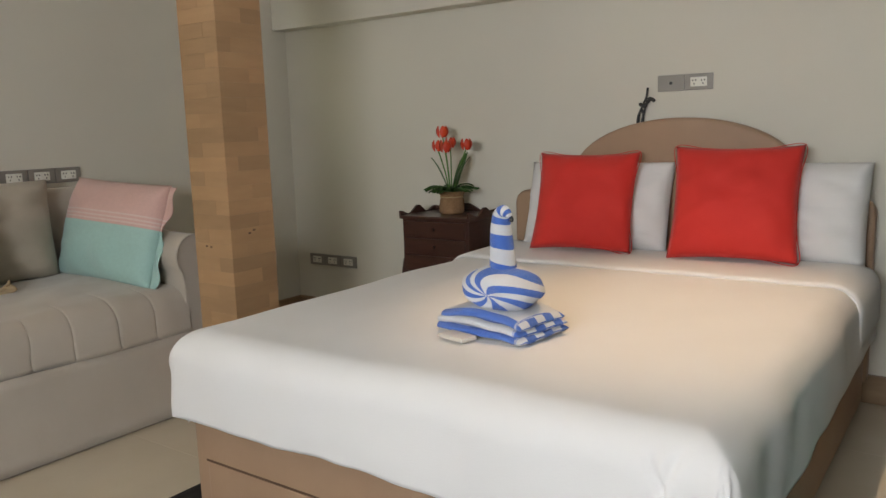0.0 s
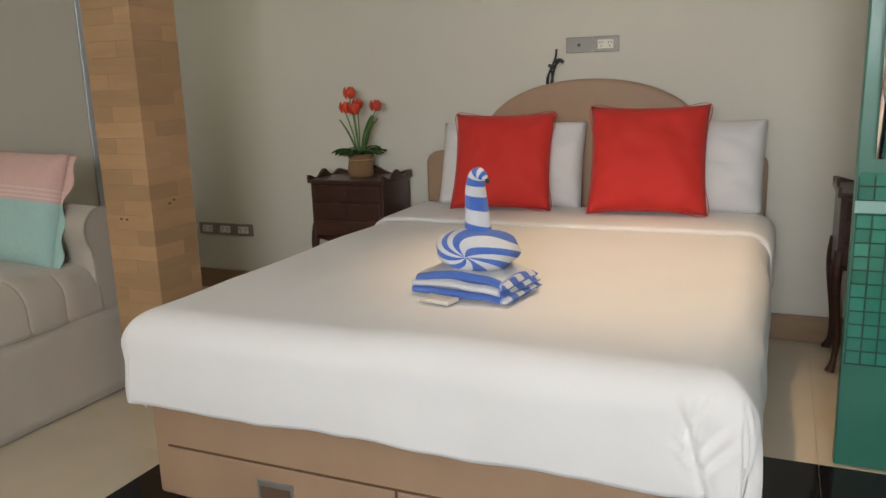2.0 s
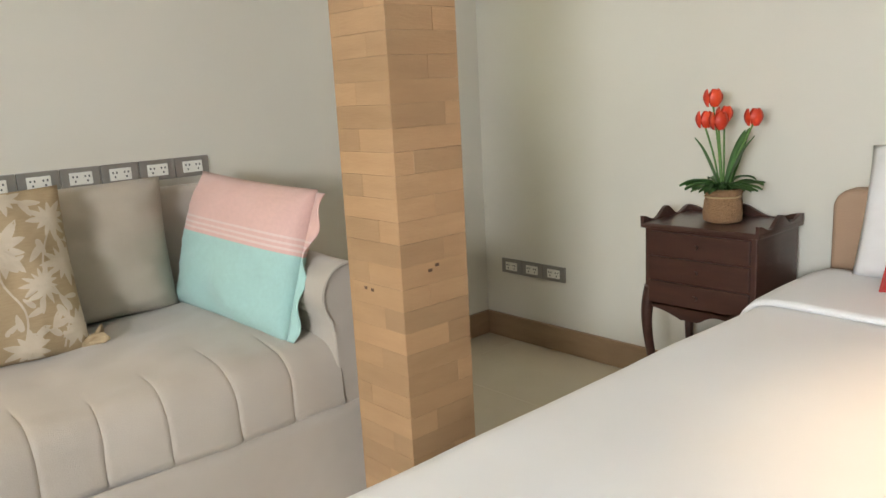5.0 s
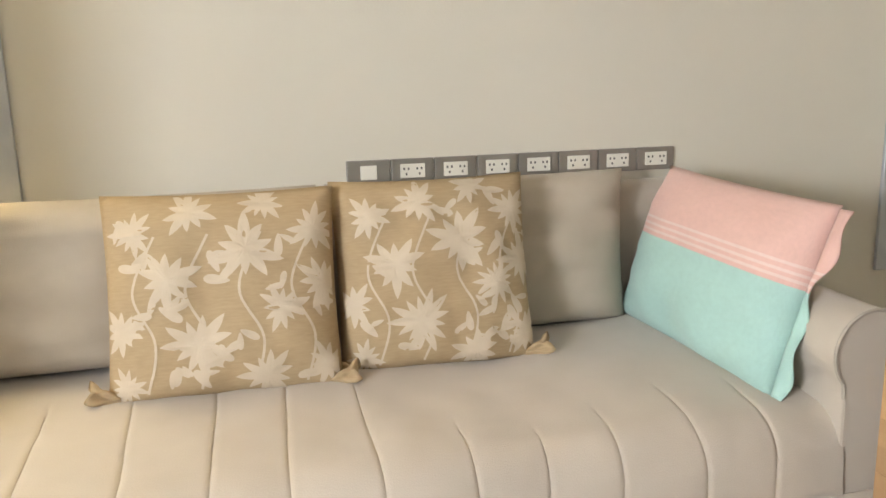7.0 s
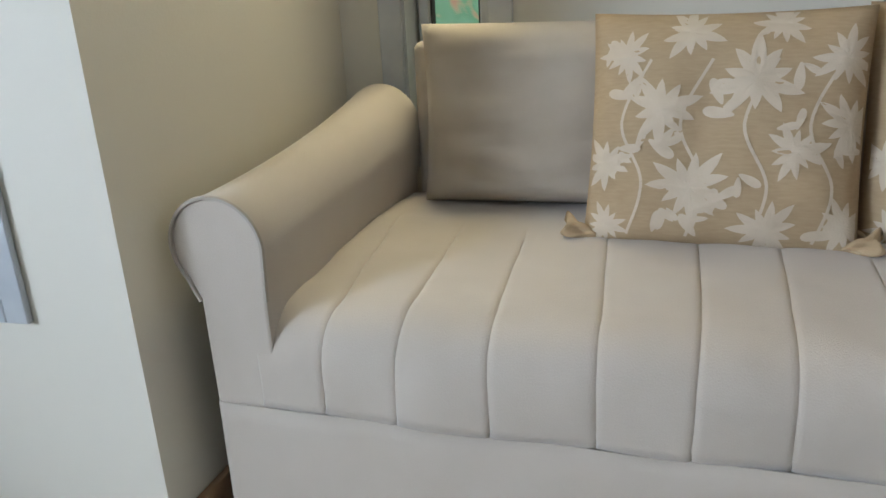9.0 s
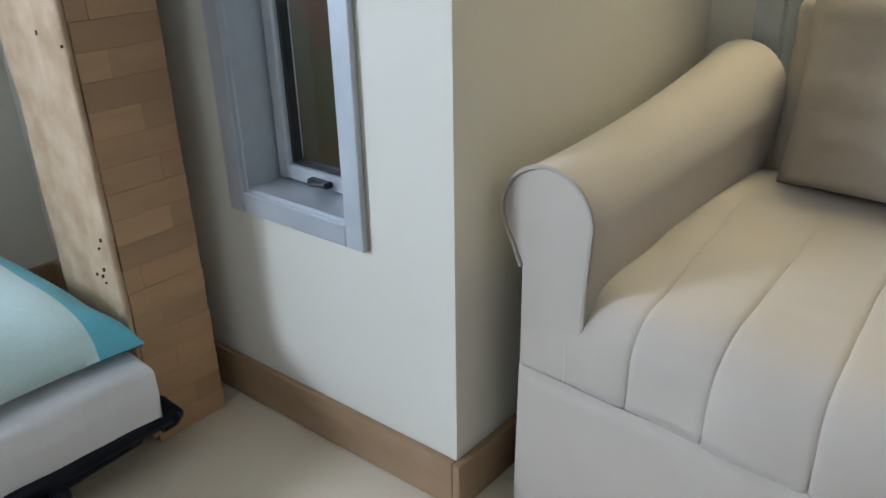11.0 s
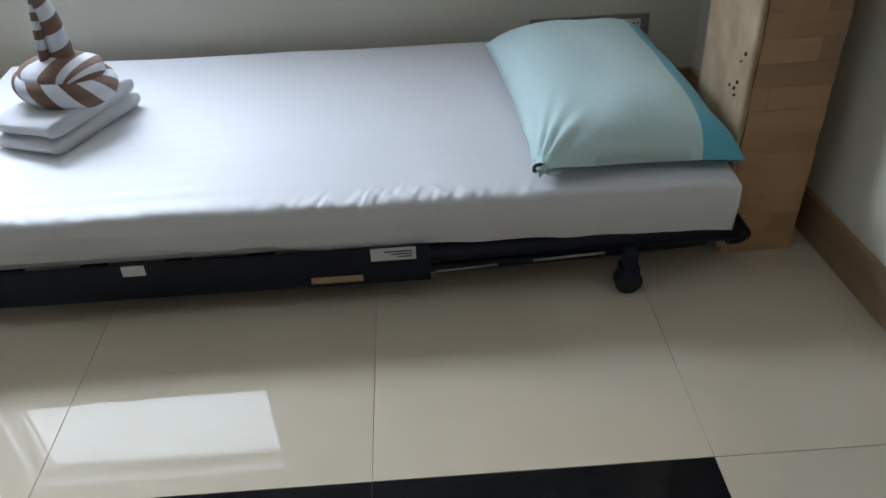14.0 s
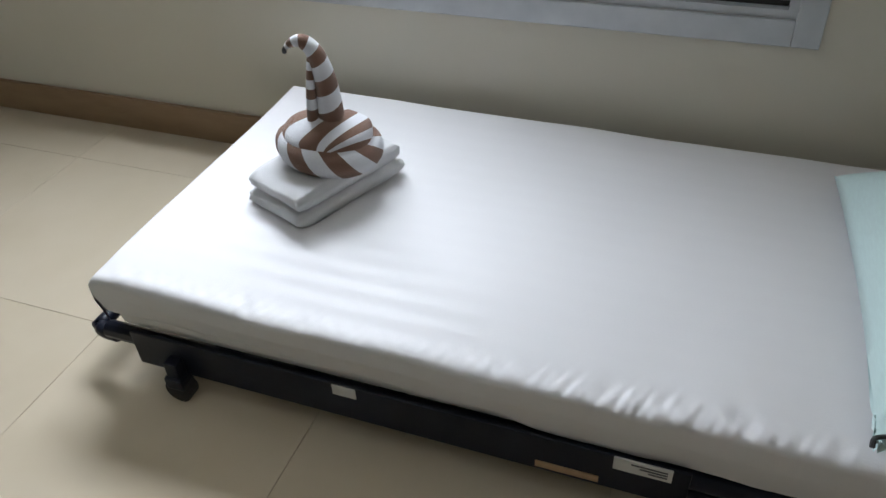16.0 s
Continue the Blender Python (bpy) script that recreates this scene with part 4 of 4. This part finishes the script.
        part("neck_fold", tube(strand, lambda t: 0.022 - 0.012 * t, 12, 8, None, 0.8, lambda u, v: (v * 4.0 + 0.3, u)), stripe, s, smooth=True)
    part("neck_seam", tube([(pts[0][0], -0.0412, nz), (pts[1][0], -0.0325, nz + q * 0.35), (pts[2][0], -0.0252, nz + q * 0.66)], 0.0013, 5, 5), M_PLATE, s)
    ex, ez = pts[-1][0], pts[-1][2]
    part("beak_tie", tube([(ex - 0.003, 0, ez + 0.004), (ex + 0.003, 0.003, ez - 0.003), (ex + 0.004, 0, ez - 0.011)], 0.0055, 8, 4), M_HOLE, s, "dark tie at the beak")
    return s


def soap(at, rz, size):
    return solid("wrapped_soap", box(-size, size, -size * 0.55, size * 0.55, 0.0, 0.011, 0.004), M_SOAP, "small wrapped guest soap lying on the duvet", "soap", m=pose(*at, 0, 0, rz), group="guest soaps")


# ---- bedside table and flowers ----


def bedside_table(x0, x1, y0, y1, label):
    w, d, H = x1 - x0, y1 - y0, 0.675
    t = thing("bedside_table", ((x0 + x1) / 2, (y0 + y1) / 2, 0), 0, label, "bedside table", "dark bedside tables")
    hx, hy = w / 2, d / 2
    part("body", box(-hx + 0.012, hx - 0.012, -hy + 0.012, hy - 0.01, 0.40, H - 0.012, 0.004), M_DARKWOOD, t)
    part("top", box(-hx, hx, -hy, hy, H - 0.014, H + 0.004, 0.005), M_DARKWOOD, t)

    def gallery(a0, a1, fixed, axis):
        n = 28
        up = [(a0 + (a1 - a0) * k / n, H + 0.016 + 0.010 * math.cos(k / n * math.pi * 4) + 0.016 * math.exp(-((k / n - 0.5) / 0.14) ** 2)) for k in range(n + 1)]
        return outline([(a0, H + 0.002), (a1, H + 0.002), *reversed(up)], (fixed - 0.006, fixed + 0.006), axis)
    part("gallery_rail", gallery(-hx, hx, hy - 0.007, "y"), M_DARKWOOD, t)
    for sx in (-1, 1):
        part("gallery_rail", gallery(-hy, hy - 0.014, sx * (hx - 0.007), "x"), M_DARKWOOD, t)
    for k in range(3):
        z = 0.412 + k * 0.083
        dr = part("drawer", box(-hx + 0.03, hx - 0.03, -hy + 0.002, -hy + 0.02, z, z + 0.076, 0.004), M_DARKWOOD, t)
        part("knob", tube([(0, -hy + 0.003, z + 0.038), (0, -hy - 0.016, z + 0.038)], lambda q: 0.006 + 0.005 * q, 10, 3), M_DARKWOOD, dr)
    # curved aprons between the legs
    def apron(a0, a1, fixed, axis):
        n = 24
        low = [(a0 + (a1 - a0) * k / n, 0.365 + 0.028 * abs(math.cos(k / n * math.pi * 1.5)) - 0.02 * math.exp(-((k / n - 0.5) / 0.1) ** 2)) for k in range(n + 1)]
        return outline([*low, (a1, 0.41), (a0, 0.41)], (fixed - 0.008, fixed + 0.008), axis)
    for sy in (-1, 1):
        part("apron", apron(-hx + 0.03, hx - 0.03, sy * (hy - 0.02), "y"), M_DARKWOOD, t)
    for sx in (-1, 1):
        part("apron", apron(-hy + 0.03, hy - 0.03, sx * (hx - 0.02), "x"), M_DARKWOOD, t)
    for sx in (-1, 1):
        for sy in (-1, 1):
            c = Vector((sx * (hx - 0.026), sy * (hy - 0.026), 0))
            o = Vector((sx, sy, 0)) * 0.7071
            pts = [c + Vector((0, 0, 0.46)), c + o * 0.014 + Vector((0, 0, 0.385)), c + o * 0.012 + Vector((0, 0, 0.30)), c - o * 0.010 + Vector((0, 0, 0.14)), c - o * 0.004 + Vector((0, 0, 0.045)), c + o * 0.014 + Vector((0, 0, 0.0))]
            part("leg", tube(pts, lambda q: 0.024 - 0.013 * min(1, q * 1.35) + 0.008 * max(0, q - 0.8) * 5, 10, 6), M_DARKWOOD, t, smooth=True)
    return t


def tulip_pot(at):
    p = thing("tulip_pot", at, 0, "artificial red tulips in a small jute-wrapped pot", "potted flowers")
    wob = lambda a, z: 1 + 0.035 * math.sin(7 * a + z * 40) + 0.02 * math.sin(13 * a)
    part("pot", lathe([(0.050, 0.0), (0.060, 0.008), (0.061, 0.03), (0.057, 0.065), (0.052, 0.083), (0.058, 0.094), (0.064, 0.108), (0.058, 0.110), (0.046, 0.096), (0.0, 0.092)], 40, None, wob), M_JUTE, p, "", True)
    part("string", tube([(0.056 * math.cos(a), 0.056 * math.sin(a), 0.083) for a in [k * math.pi / 6 for k in range(13)]], 0.003, 6, 3), M_STRING, p)
    rnd = random.Random(8)
    heads = [((-0.03, -0.02, 0.375), 1.0), ((-0.052, -0.03, 0.31), 0.95), ((0.004, -0.045, 0.305), 1.0), ((0.100, -0.01, 0.315), 0.95), ((-0.012, 0.02, 0.325), 0.9)]
    for (x, y, z), s in heads:
        st = part("stem", tube([(x * 0.15, y * 0.15, 0.09), (x * 0.45, y * 0.5, 0.09 + (z - 0.09) * 0.5), (x, y, z)], 0.0032, 7, 6), M_STEM, p, smooth=True)
        bm = bmesh.new()
        for k in range(6):
            a0 = k * math.pi / 3 + (0.25 if k % 2 else 0)
            rr = 1.0 if k % 2 else 0.9

            def petal(u, v, a0=a0, rr=rr):
                half = (math.sin(math.pi * min(0.98, v * 0.86 + 0.10)) ** 0.8) * 0.62
                a = a0 + (u - 0.5) * 2 * half
                r = 0.0225 * s * rr * (0.35 + 1.0 * math.sin(math.pi * (0.14 + 0.66 * v)))
                return Vector((x + math.cos(a) * r, y + math.sin(a) * r, z - 0.008 + 0.056 * s * v))
            sheet(petal, 6, 8, bm=bm)
        part("blossom", bm, M_TULIP, st, "red tulip blossom", True)
    leaf_mesh = {}
    for k in range(58):
        a = rnd.uniform(0, 6.3)
        L, wdt, rise = (rnd.uniform(0.10, 0.17), rnd.uniform(0.008, 0.013), rnd.uniform(0.35, 1.0)) if k > 4 else (rnd.uniform(0.13, 0.17), 0.016, 2.2)
        key = (round(L, 2), round(rise, 1))
        if key not in leaf_mesh:
            def blade(u, v, L=L, wdt=wdt, rise=rise):
                r = L * v / (1 + 0.35 * rise)
                zz = L * rise * 0.75 * (v - 0.62 * v * v * (1.4 if rise < 1.2 else 0.5))
                ww = wdt * math.sin(math.pi * min(0.99, 0.12 + 0.88 * v)) ** 0.7
                return Vector((0.012 + r, (u - 0.5) * 2 * ww, 0.10 + zz + 0.006 * (2 * u - 1) ** 2))
            leaf_mesh[key] = mesh_of("leaf", sheet(blade, 4, 9), M_LEAF, True)
        lf = new("leaf", leaf_mesh[key])
        lf.parent = p
        lf.matrix_basis = pose(0, 0, rnd.uniform(-0.004, 0.008), rnd.uniform(-8, 8), 0, math.degrees(a))
    return p


def hanging_cord(x, z):
    """A coiled black flex with its plug, hanging from a nail under the sockets."""
    c = thing("power_cord", (x, YN - 0.014, z), 0, "coiled black power cord hanging on the wall", "power cord")
    y = -0.004
    part("flex", tube([(0.012, y, 0.07), (0.006, y, 0.03), (-0.012, y, -0.01), (-0.028, y - 0.004, -0.05), (-0.03, y, -0.085), (-0.014, y, -0.09), (-0.006, y, -0.06), (-0.012, y - 0.006, -0.02), (-0.026, y, -0.045), (-0.024, y, -0.08), (-0.012, y - 0.004, -0.075), (0.0, y, -0.02), (0.012, y, 0.012)], 0.0048, 8, 6), M_HOLE, c, smooth=True)
    part("tie", tube([(-0.020, y - 0.004, 0.002), (-0.004, y - 0.010, -0.006), (0.010, y - 0.004, -0.002)], 0.008, 8, 4), M_HOLE, c, smooth=True)
    part("plug", tube([(0.008, y, 0.010), (0.026, y - 0.003, 0.022), (0.044, y - 0.003, 0.012)], lambda t: 0.011 - 0.004 * t, 10, 5), M_HOLE, c, smooth=True)
    return c


# ---- green partition ----


def green_partition(x0, y0):
    """A tall glossy green panel with a long bar handle and a field of square mosaic."""
    p = thing("partition", (x0, y0, 0), 0, "glossy green panel with square mosaic and a chrome bar handle", "partition panel")
    W, H = 1.35, 2.05
    part("panel", box(0, W, 0, 0.05, 0.004, H, 0.004), M_GREEN, p)
    part("grout_bed", box(0.006, 0.011 + 18 * 0.038, -0.0035, -0.0005, 0.310, 0.832), M_GROUT, p)
    h = part("handle", tube([(0.046, -0.050, 0.884), (0.046, -0.050, 1.325)], 0.011, 14, 2), M_CHROME, p, "long chrome bar handle", True)
    for z in (0.951, 1.241):
        part("standoff", tube([(0.046, -0.046, z), (0.046, 0.002, z)], 0.006, 10, 2), M_CHROME, h)
    part("band", box(0.001, W, -0.0075, -0.0005, 0.735, 0.768, 0.002), M_PALEGREEN, p, "pale frosted strip across the mosaic")
    s = 0.0380
    me = mesh_of("mosaic_tile", box(0.001, s - 0.002, -0.0055, -0.0025, 0.001, s - 0.002, 0.001, 1), M_MOSAIC)
    for i in range(18):
        for j in range(14):
            o = new("mosaic_tile", me)
            o.parent = p
            o.matrix_basis = pose(0.007 + i * s, 0, 0.313 + j * s)
    return p


# ---- folding guest bed ----
RX0, RX1, RY0, RY1, RTOP = -1.945, -0.058, -1.725, -0.850, 0.276


def folding_bed():
    b = thing("folding_bed", (0, 0, 0), 0, "low navy metal folding guest bed on castors", "folding bed")
    for y in (RY1 - 0.02, RY0 + 0.03):
        part("side_rail", tube([(RX0 - 0.02, y, 0.115), (RX1 + 0.02, y, 0.115)], 0.020, 10, 2), M_NAVY, b, smooth=True)
    part("side_plate", box(-1.27, RX1 - 0.06, RY1 - 0.006, RY1 + 0.002, 0.055, 0.150, 0.003), M_NAVY, b)
    part("link_bar", tube([(-1.90, RY1 - 0.03, 0.090), (-1.5, RY1 - 0.02, 0.078), (-1.1, RY1 - 0.02, 0.070)], 0.012, 8, 5), M_NAVY, b, smooth=True)
    part("end_bow", tube([(RX1 + 0.0, RY1 - 0.02, 0.100), (RX1 + 0.055, RY1 - 0.03, 0.100), (RX1 + 0.062, RY1 - 0.10, 0.100), (RX1 + 0.062, RY0 + 0.10, 0.100), (RX1 + 0.055, RY0 + 0.05, 0.100), (RX1, RY0 + 0.03, 0.100)], 0.017, 10, 5), M_NAVY, b, smooth=True)
    part("end_bow", tube([(RX0, RY1 - 0.02, 0.100), (RX0 - 0.035, RY1 - 0.03, 0.100), (RX0 - 0.04, RY1 - 0.10, 0.100), (RX0 - 0.04, RY0 + 0.10, 0.100), (RX0 - 0.035, RY0 + 0.05, 0.100), (RX0, RY0 + 0.03, 0.100)], 0.017, 10, 5), M_NAVY, b, smooth=True)
    slat = mesh_of("slat", box(-0.03, 0.03, RY0 + 0.03, RY1 - 0.03, 0.126, 0.134, 0.002, 1), M_NAVY)
    for k in range(9):
        o = new("slat", slat)
        o.parent = b
        o.matrix_basis = pose(RX0 + 0.12 + k * 0.186, 0, 0)
    for x in (-1.715, -0.228):
        for y in (RY1 + 0.018, RY0 + 0.06):
            leg = part("leg", box(x - 0.016, x + 0.016, y - 0.014, y + 0.014, 0.05, 0.112, 0.004), M_NAVY, b)
            part("castor", tube([(x, y - 0.016, 0.031), (x, y + 0.016, 0.031)], 0.0305, 20, 2), M_RUBBER, leg, "black rubber castor")
            part("fork", box(x - 0.022, x + 0.022, y - 0.021, y + 0.021, 0.040, 0.072, 0.006), M_NAVY, leg)
    for x0, x1, z0, z1, n in ((-0.646, -0.596, 0.142, 0.168, 0), (-1.240, -1.140, 0.138, 0.170, 3)):
        lab = part("label", box(x0, x1, RY1 + 0.001, RY1 + 0.0042, z0 - 0.02, z1 - 0.02), M_LABEL, b, "white paper sticker")
        if n:
            bm = bmesh.new()
            for k in range(n):
                box(x0 + 0.008, x0 + 0.04 + 0.015 * k, RY1 + 0.0040, RY1 + 0.0052, z0 - 0.012 + k * 0.007, z0 - 0.009 + k * 0.007, 0, 1, bm)
            part("print", bm, M_PRINT, lab)
    part("label", box(-1.118, -1.002, RY1 + 0.001, RY1 + 0.0042, 0.066, 0.082), M_TANLABEL, b, "tan wooden maker's strip")
    # two thin grey bars added as highlights along the navy tubes
    part("steel_rod", tube([(-1.66, RY1 + 0.006, 0.100), (-1.50, RY1 + 0.008, 0.094)], 0.003, 8, 2), M_PLATE, b, "thin grey bar imitating a highlight on the navy tube", True)
    part("steel_rod", tube([(-1.42, RY1 + 0.006, 0.088), (-1.28, RY1 + 0.008, 0.082)], 0.0022, 8, 2), M_PLATE, b, "thin grey bar imitating a highlight on the navy tube", True)
    return b


def guest_mattress():
    def f(u, v):
        a, c = 2 * u - 1, 2 * v - 1
        hx, hy, r = (RX1 - RX0) / 2, (RY1 - RY0) / 2, 0.020
        x, y, z, dx, dy = drape(a, c, RX0, RX1, RY0, RY1, RTOP, r, 0.148)
        if c > 0:
            x, y, z, dx, dy = drape(a, -c, RX0, RX1, RY0, RY1, RTOP, r, 0.148)
            y = RY0 + RY1 - y
        side = min(1, max(dx, dy) / 0.02)
        foot = (x - RX0) / (RX1 - RX0)
        z += 0.055 * foot * max(0.0, max(dx, dy) - 0.02) / 0.128 + 0.018 * (foot - 0.5)
        z += (rough3((x * 1.2, y * 1.2, 0), 2, 0.010) + rough3((x, y, 2), 7, 0.0025)) * (1 - side)
        near = math.exp(-((y - RY1) / 0.10) ** 2)
        tight = math.exp(-((y - RY1 + 0.018) / 0.034) ** 2)
        gather = 0.15 + math.exp(-((x + 1.22) / 0.26) ** 2) + 0.25 * math.exp(-((x + 0.45) / 0.30) ** 2)
        fold = noise.noise(Vector((x * 34 + y * 22, y * 9, 5))) + 0.6 * noise.noise(Vector((x * 75 - y * 30, y * 12, 9)))
        puck = tight * gather * fold * 1.7
        z += 0.0050 * puck * (1 - 0.7 * side) - 0.006 * near * (1 - side)
        y += 0.0015 * puck * side * (1 if c > 0 else -1)
        hem = max(0, max(dx, dy) - 0.07) / 0.06
        y += side * (1 if c > 0 else -1) * (rough3((x * 2, z, 0), 5, 0.007) - 0.012 * hem)
        z += hem * rough3((x * 1.5, y, 3), 4, 0.014)
        return Vector((x, y, z))
    m = thing("guest_mattress", (0, 0, 0), 0, "thin mattress in a white satin-striped fitted sheet", "mattress")
    part("fitted_sheet", sheet(f, 620, 130), M_SHEET, m, smooth=True)
    part("mattress_core", box(RX0 + 0.02, RX1 - 0.02, RY0 + 0.02, RY1 - 0.02, 0.138, RTOP - 0.022, 0.02), M_LINEN, m)
    return m


def sheet_material():
    m = material("satin_stripe_sheet", (0.72, 0.71, 0.72), 0.7, second=(0.77, 0.76, 0.77), scale=3, amount=0.9, bump=0.06, bump_scale=300)
    nt = m.node_tree
    b = nt.nodes["Principled BSDF"]
    w = nt.nodes.new("ShaderNodeTexWave")
    w.bands_direction = "Y"
    w.inputs["Scale"].default_value = 6.0
    tc = nt.nodes.new("ShaderNodeTexCoord")
    nt.links.new(tc.outputs["Object"], w.inputs["Vector"])
    mr = nt.nodes.new("ShaderNodeMapRange")
    mr.inputs["From Min"].default_value, mr.inputs["From Max"].default_value = 0.45, 0.55
    mr.inputs["To Min"].default_value, mr.inputs["To Max"].default_value = 0.55, 0.75
    nt.links.new(w.outputs["Fac"], mr.inputs["Value"])
    nt.links.new(mr.outputs[0], b.inputs["Roughness"])
    return m


M_SHEET = sheet_material()


def aqua_pillow():
    def f(u, v, side):
        a, b = 2 * u - 1, 2 * v - 1
        x = 0.226 * a * (1 - 0.05 * (1 - b * b) * a * a)
        y = 0.370 * b * (1 - 0.05 * (1 - a * a) * b * b)
        full = max(0.0, (1 - abs(a) ** 3.2) * (1 - abs(b) ** 4.6)) ** 0.55
        z = 0.010 + (0.112 * full if side > 0 else -0.006 * full)
        corner = max(0, b - 0.35) * max(0, abs(a) - 0.4)
        z += side * 0.013 * math.sin(19 * math.atan2(1.02 - b, 1.05 - a)) * corner * 2.4 + rough3((a, b, side), 2.2, 0.010) * full
        return Vector((x, y, z))
    p = thing("aqua_pillow", (0, 0, 0), 0, "plump pillow in a pale aqua case with a blue flap", "pillow")
    p.matrix_basis = pose(-1.712, -1.245, RTOP + 0.010, 0, -2, 3)
    bm = bmesh.new()
    n = 80
    sheet(lambda u, v: f(u, v, 1), n, n, False, bm, lambda u, v: (1 - u, v))
    sheet(lambda u, v: f(1 - u, v, -1), n, n, False, bm, lambda u, v: (u, v))
    bmesh.ops.remove_doubles(bm, verts=bm.verts, dist=0.0008)
    part("pillowcase", bm, M_AQUA, p, smooth=True)
    c = f(0.985, 0.99, 1)
    part("tied_corner", tube([c + Vector((-0.01, -0.006, 0)), c + Vector((0.012, 0.004, 0.002)), c + Vector((0.016, 0.018, -0.004))], 0.004, 6, 4), M_HOLE, p, "dark knot at the corner")
    return p


def folded_bath_towels(at, rz):
    t = thing("folded_towels", at, rz, "two folded white bath towels under the swan", "towels")
    for k in range(2):
        def f(u, v, k=k):
            a = 2 * math.pi * u
            hw, hh = 0.158 - 0.008 * k, 0.020
            px = (abs(math.cos(a)) ** 0.3) * math.copysign(1, math.cos(a)) * hw
            pz = (abs(math.sin(a)) ** 0.7) * math.copysign(1, math.sin(a)) * hh
            y = -0.085 + 0.17 * v
            return Vector((px + rough3((y * 3, k, a), 2, 0.006), y + rough3((px * 4, k * 3, 0), 2, 0.008), 0.021 + 0.040 * k + pz + rough3((px * 6, y * 6, k), 2, 0.004)))
        part("towel", sheet(f, 40, 16, True, None, None, True), M_WHITETOWEL, t, smooth=True)
    return t


# ---- put the things in place ----
sofa()
plain_cushion(-0.055, 0.83, 1.0, "plain beige back cushion on the sofa beside the window")
plain_cushion(0.85, 1.65, 6.0, "creased plain beige back cushion on the sofa")
floral_cushion(0.350, 0.850, -2.772, 1.3, "tan cushion printed with cream flowers, slightly slumped", -15, 87)
floral_cushion(0.848, 1.318, -2.810, 7.1, "tan cushion printed with cream flowers, standing upright", -13, 90)
pink_mint_cushion()
sockets((XW + 0.001, 1.40, 0.937), 90, "sddddddd", "long row of grey metal socket plates above the sofa")
sockets((-2.887, YN - 0.001, 0.345), 0, "ddd", "three grey socket plates low on the wall", 0.123)
sockets((-0.830, YN - 0.001, 1.248), 0, "td", "aerial and power sockets above the headboard", 0.116)
sockets((-1.811, YS + 0.001, 0.265), 180, "ddd", "three grey socket plates behind the folding bed", 0.125)
hanging_cord(-0.997, 1.165)
double_bed()
duvet()
bed_pillow(-1.155, 2.985, 0, 2.0, "plump white pillow leaning on the headboard")
bed_pillow(-0.44, 2.985, 0, 5.0, "creased white pillow leaning on the headboard")
red_cushion(-1.138, 2.83, 5, 0.432, 0.402, 1.5, "square bright red cushion against a white pillow")
red_cushion(-0.535, 2.84, 5, 0.460, 0.420, 8.5, "larger square bright red cushion against a white pillow", -17)
blue = towel_swan((-0.790, 1.650, BTOP + 0.016), -10, M_BLUESTRIPE, 0.188, "blue and white striped towel folded into a swan")
blue.scale = (0.93, 0.93, 0.93)
soap((-0.866, 1.600, BTOP + 0.018), -24, 0.058)
soap((-0.846, 1.524, BTOP + 0.020), -14, 0.047)
bedside_table(-2.115, -1.705, 2.875, 3.175, "dark carved wooden bedside table with curved legs")
bedside_table(0.135, 0.535, 2.845, 3.175, "dark wooden bedside table beside the green panel")
tulip_pot((-1.900, 3.02, 0.680))
green_partition(0.125, 2.085)
folding_bed()
guest_mattress()
aqua_pillow()
folded_bath_towels((-0.394, -1.287, RTOP + 0.006), 67)
brown = towel_swan((-0.405, -1.300, RTOP + 0.084), 20, M_BROWNSTRIPE, 0.23, "brown and white striped towel folded into a swan", False)
brown.scale = (0.87, 0.87, 0.89)
column(-2.236, -2.025, 1.782, 1.992, "laminated wooden column beside the sofa arm", False, 3)
column(-2.140, -1.970, -1.215, -0.945, "laminated wooden column with a worn pale side", True, 9)

# ---- floor tiles ----
floor = solid("floor", box(XW, XE, YS, YN, -0.06, -0.0035), M_JOINT, "polished cream tile floor with a black tiled field", "floor", "structure")
T = 0.614
BLX, BLY0, BLY1 = -1.755, -0.349, 2.075


def lay_tiles(x0, x1, y0, y1, ox, oy, mat, name):
    """Square tiles on a grid through (ox, oy), cut off at the edges of the field."""
    shapes = {}
    i = math.floor((x0 - ox) / T)
    while ox + i * T < x1 - 1e-6:
        j = math.floor((y0 - oy) / T)
        while oy + j * T < y1 - 1e-6:
            a0, a1 = max(x0, ox + i * T), min(x1, ox + (i + 1) * T)
            b0, b1 = max(y0, oy + j * T), min(y1, oy + (j + 1) * T)
            w, d = round(a1 - a0, 4), round(b1 - b0, 4)
            j += 1
            if w < 0.01 or d < 0.01:
                continue
            if (w, d) not in shapes:
                shapes[w, d] = mesh_of(name, box(-w / 2 + 0.0005, w / 2 - 0.0005, -d / 2 + 0.0005, d / 2 - 0.0005, -0.004, 0.0, 0.0005, 1), mat)
            o = new(name, shapes[w, d])
            o.parent = floor
            o.matrix_basis = pose((a0 + a1) / 2, (b0 + b1) / 2, 0)
        i += 1


lay_tiles(XW, XE, YS, BLY0, BLX, BLY0, M_CREAM, "cream_tile")
lay_tiles(XW, BLX, BLY0, BLY1, BLX, BLY0, M_CREAM, "cream_tile")
lay_tiles(XW, XE, BLY1, YN, BLX, BLY1, M_CREAM, "cream_tile")
lay_tiles(BLX, XE, BLY0, BLY1, BLX, BLY0, M_BLACK, "black_tile")
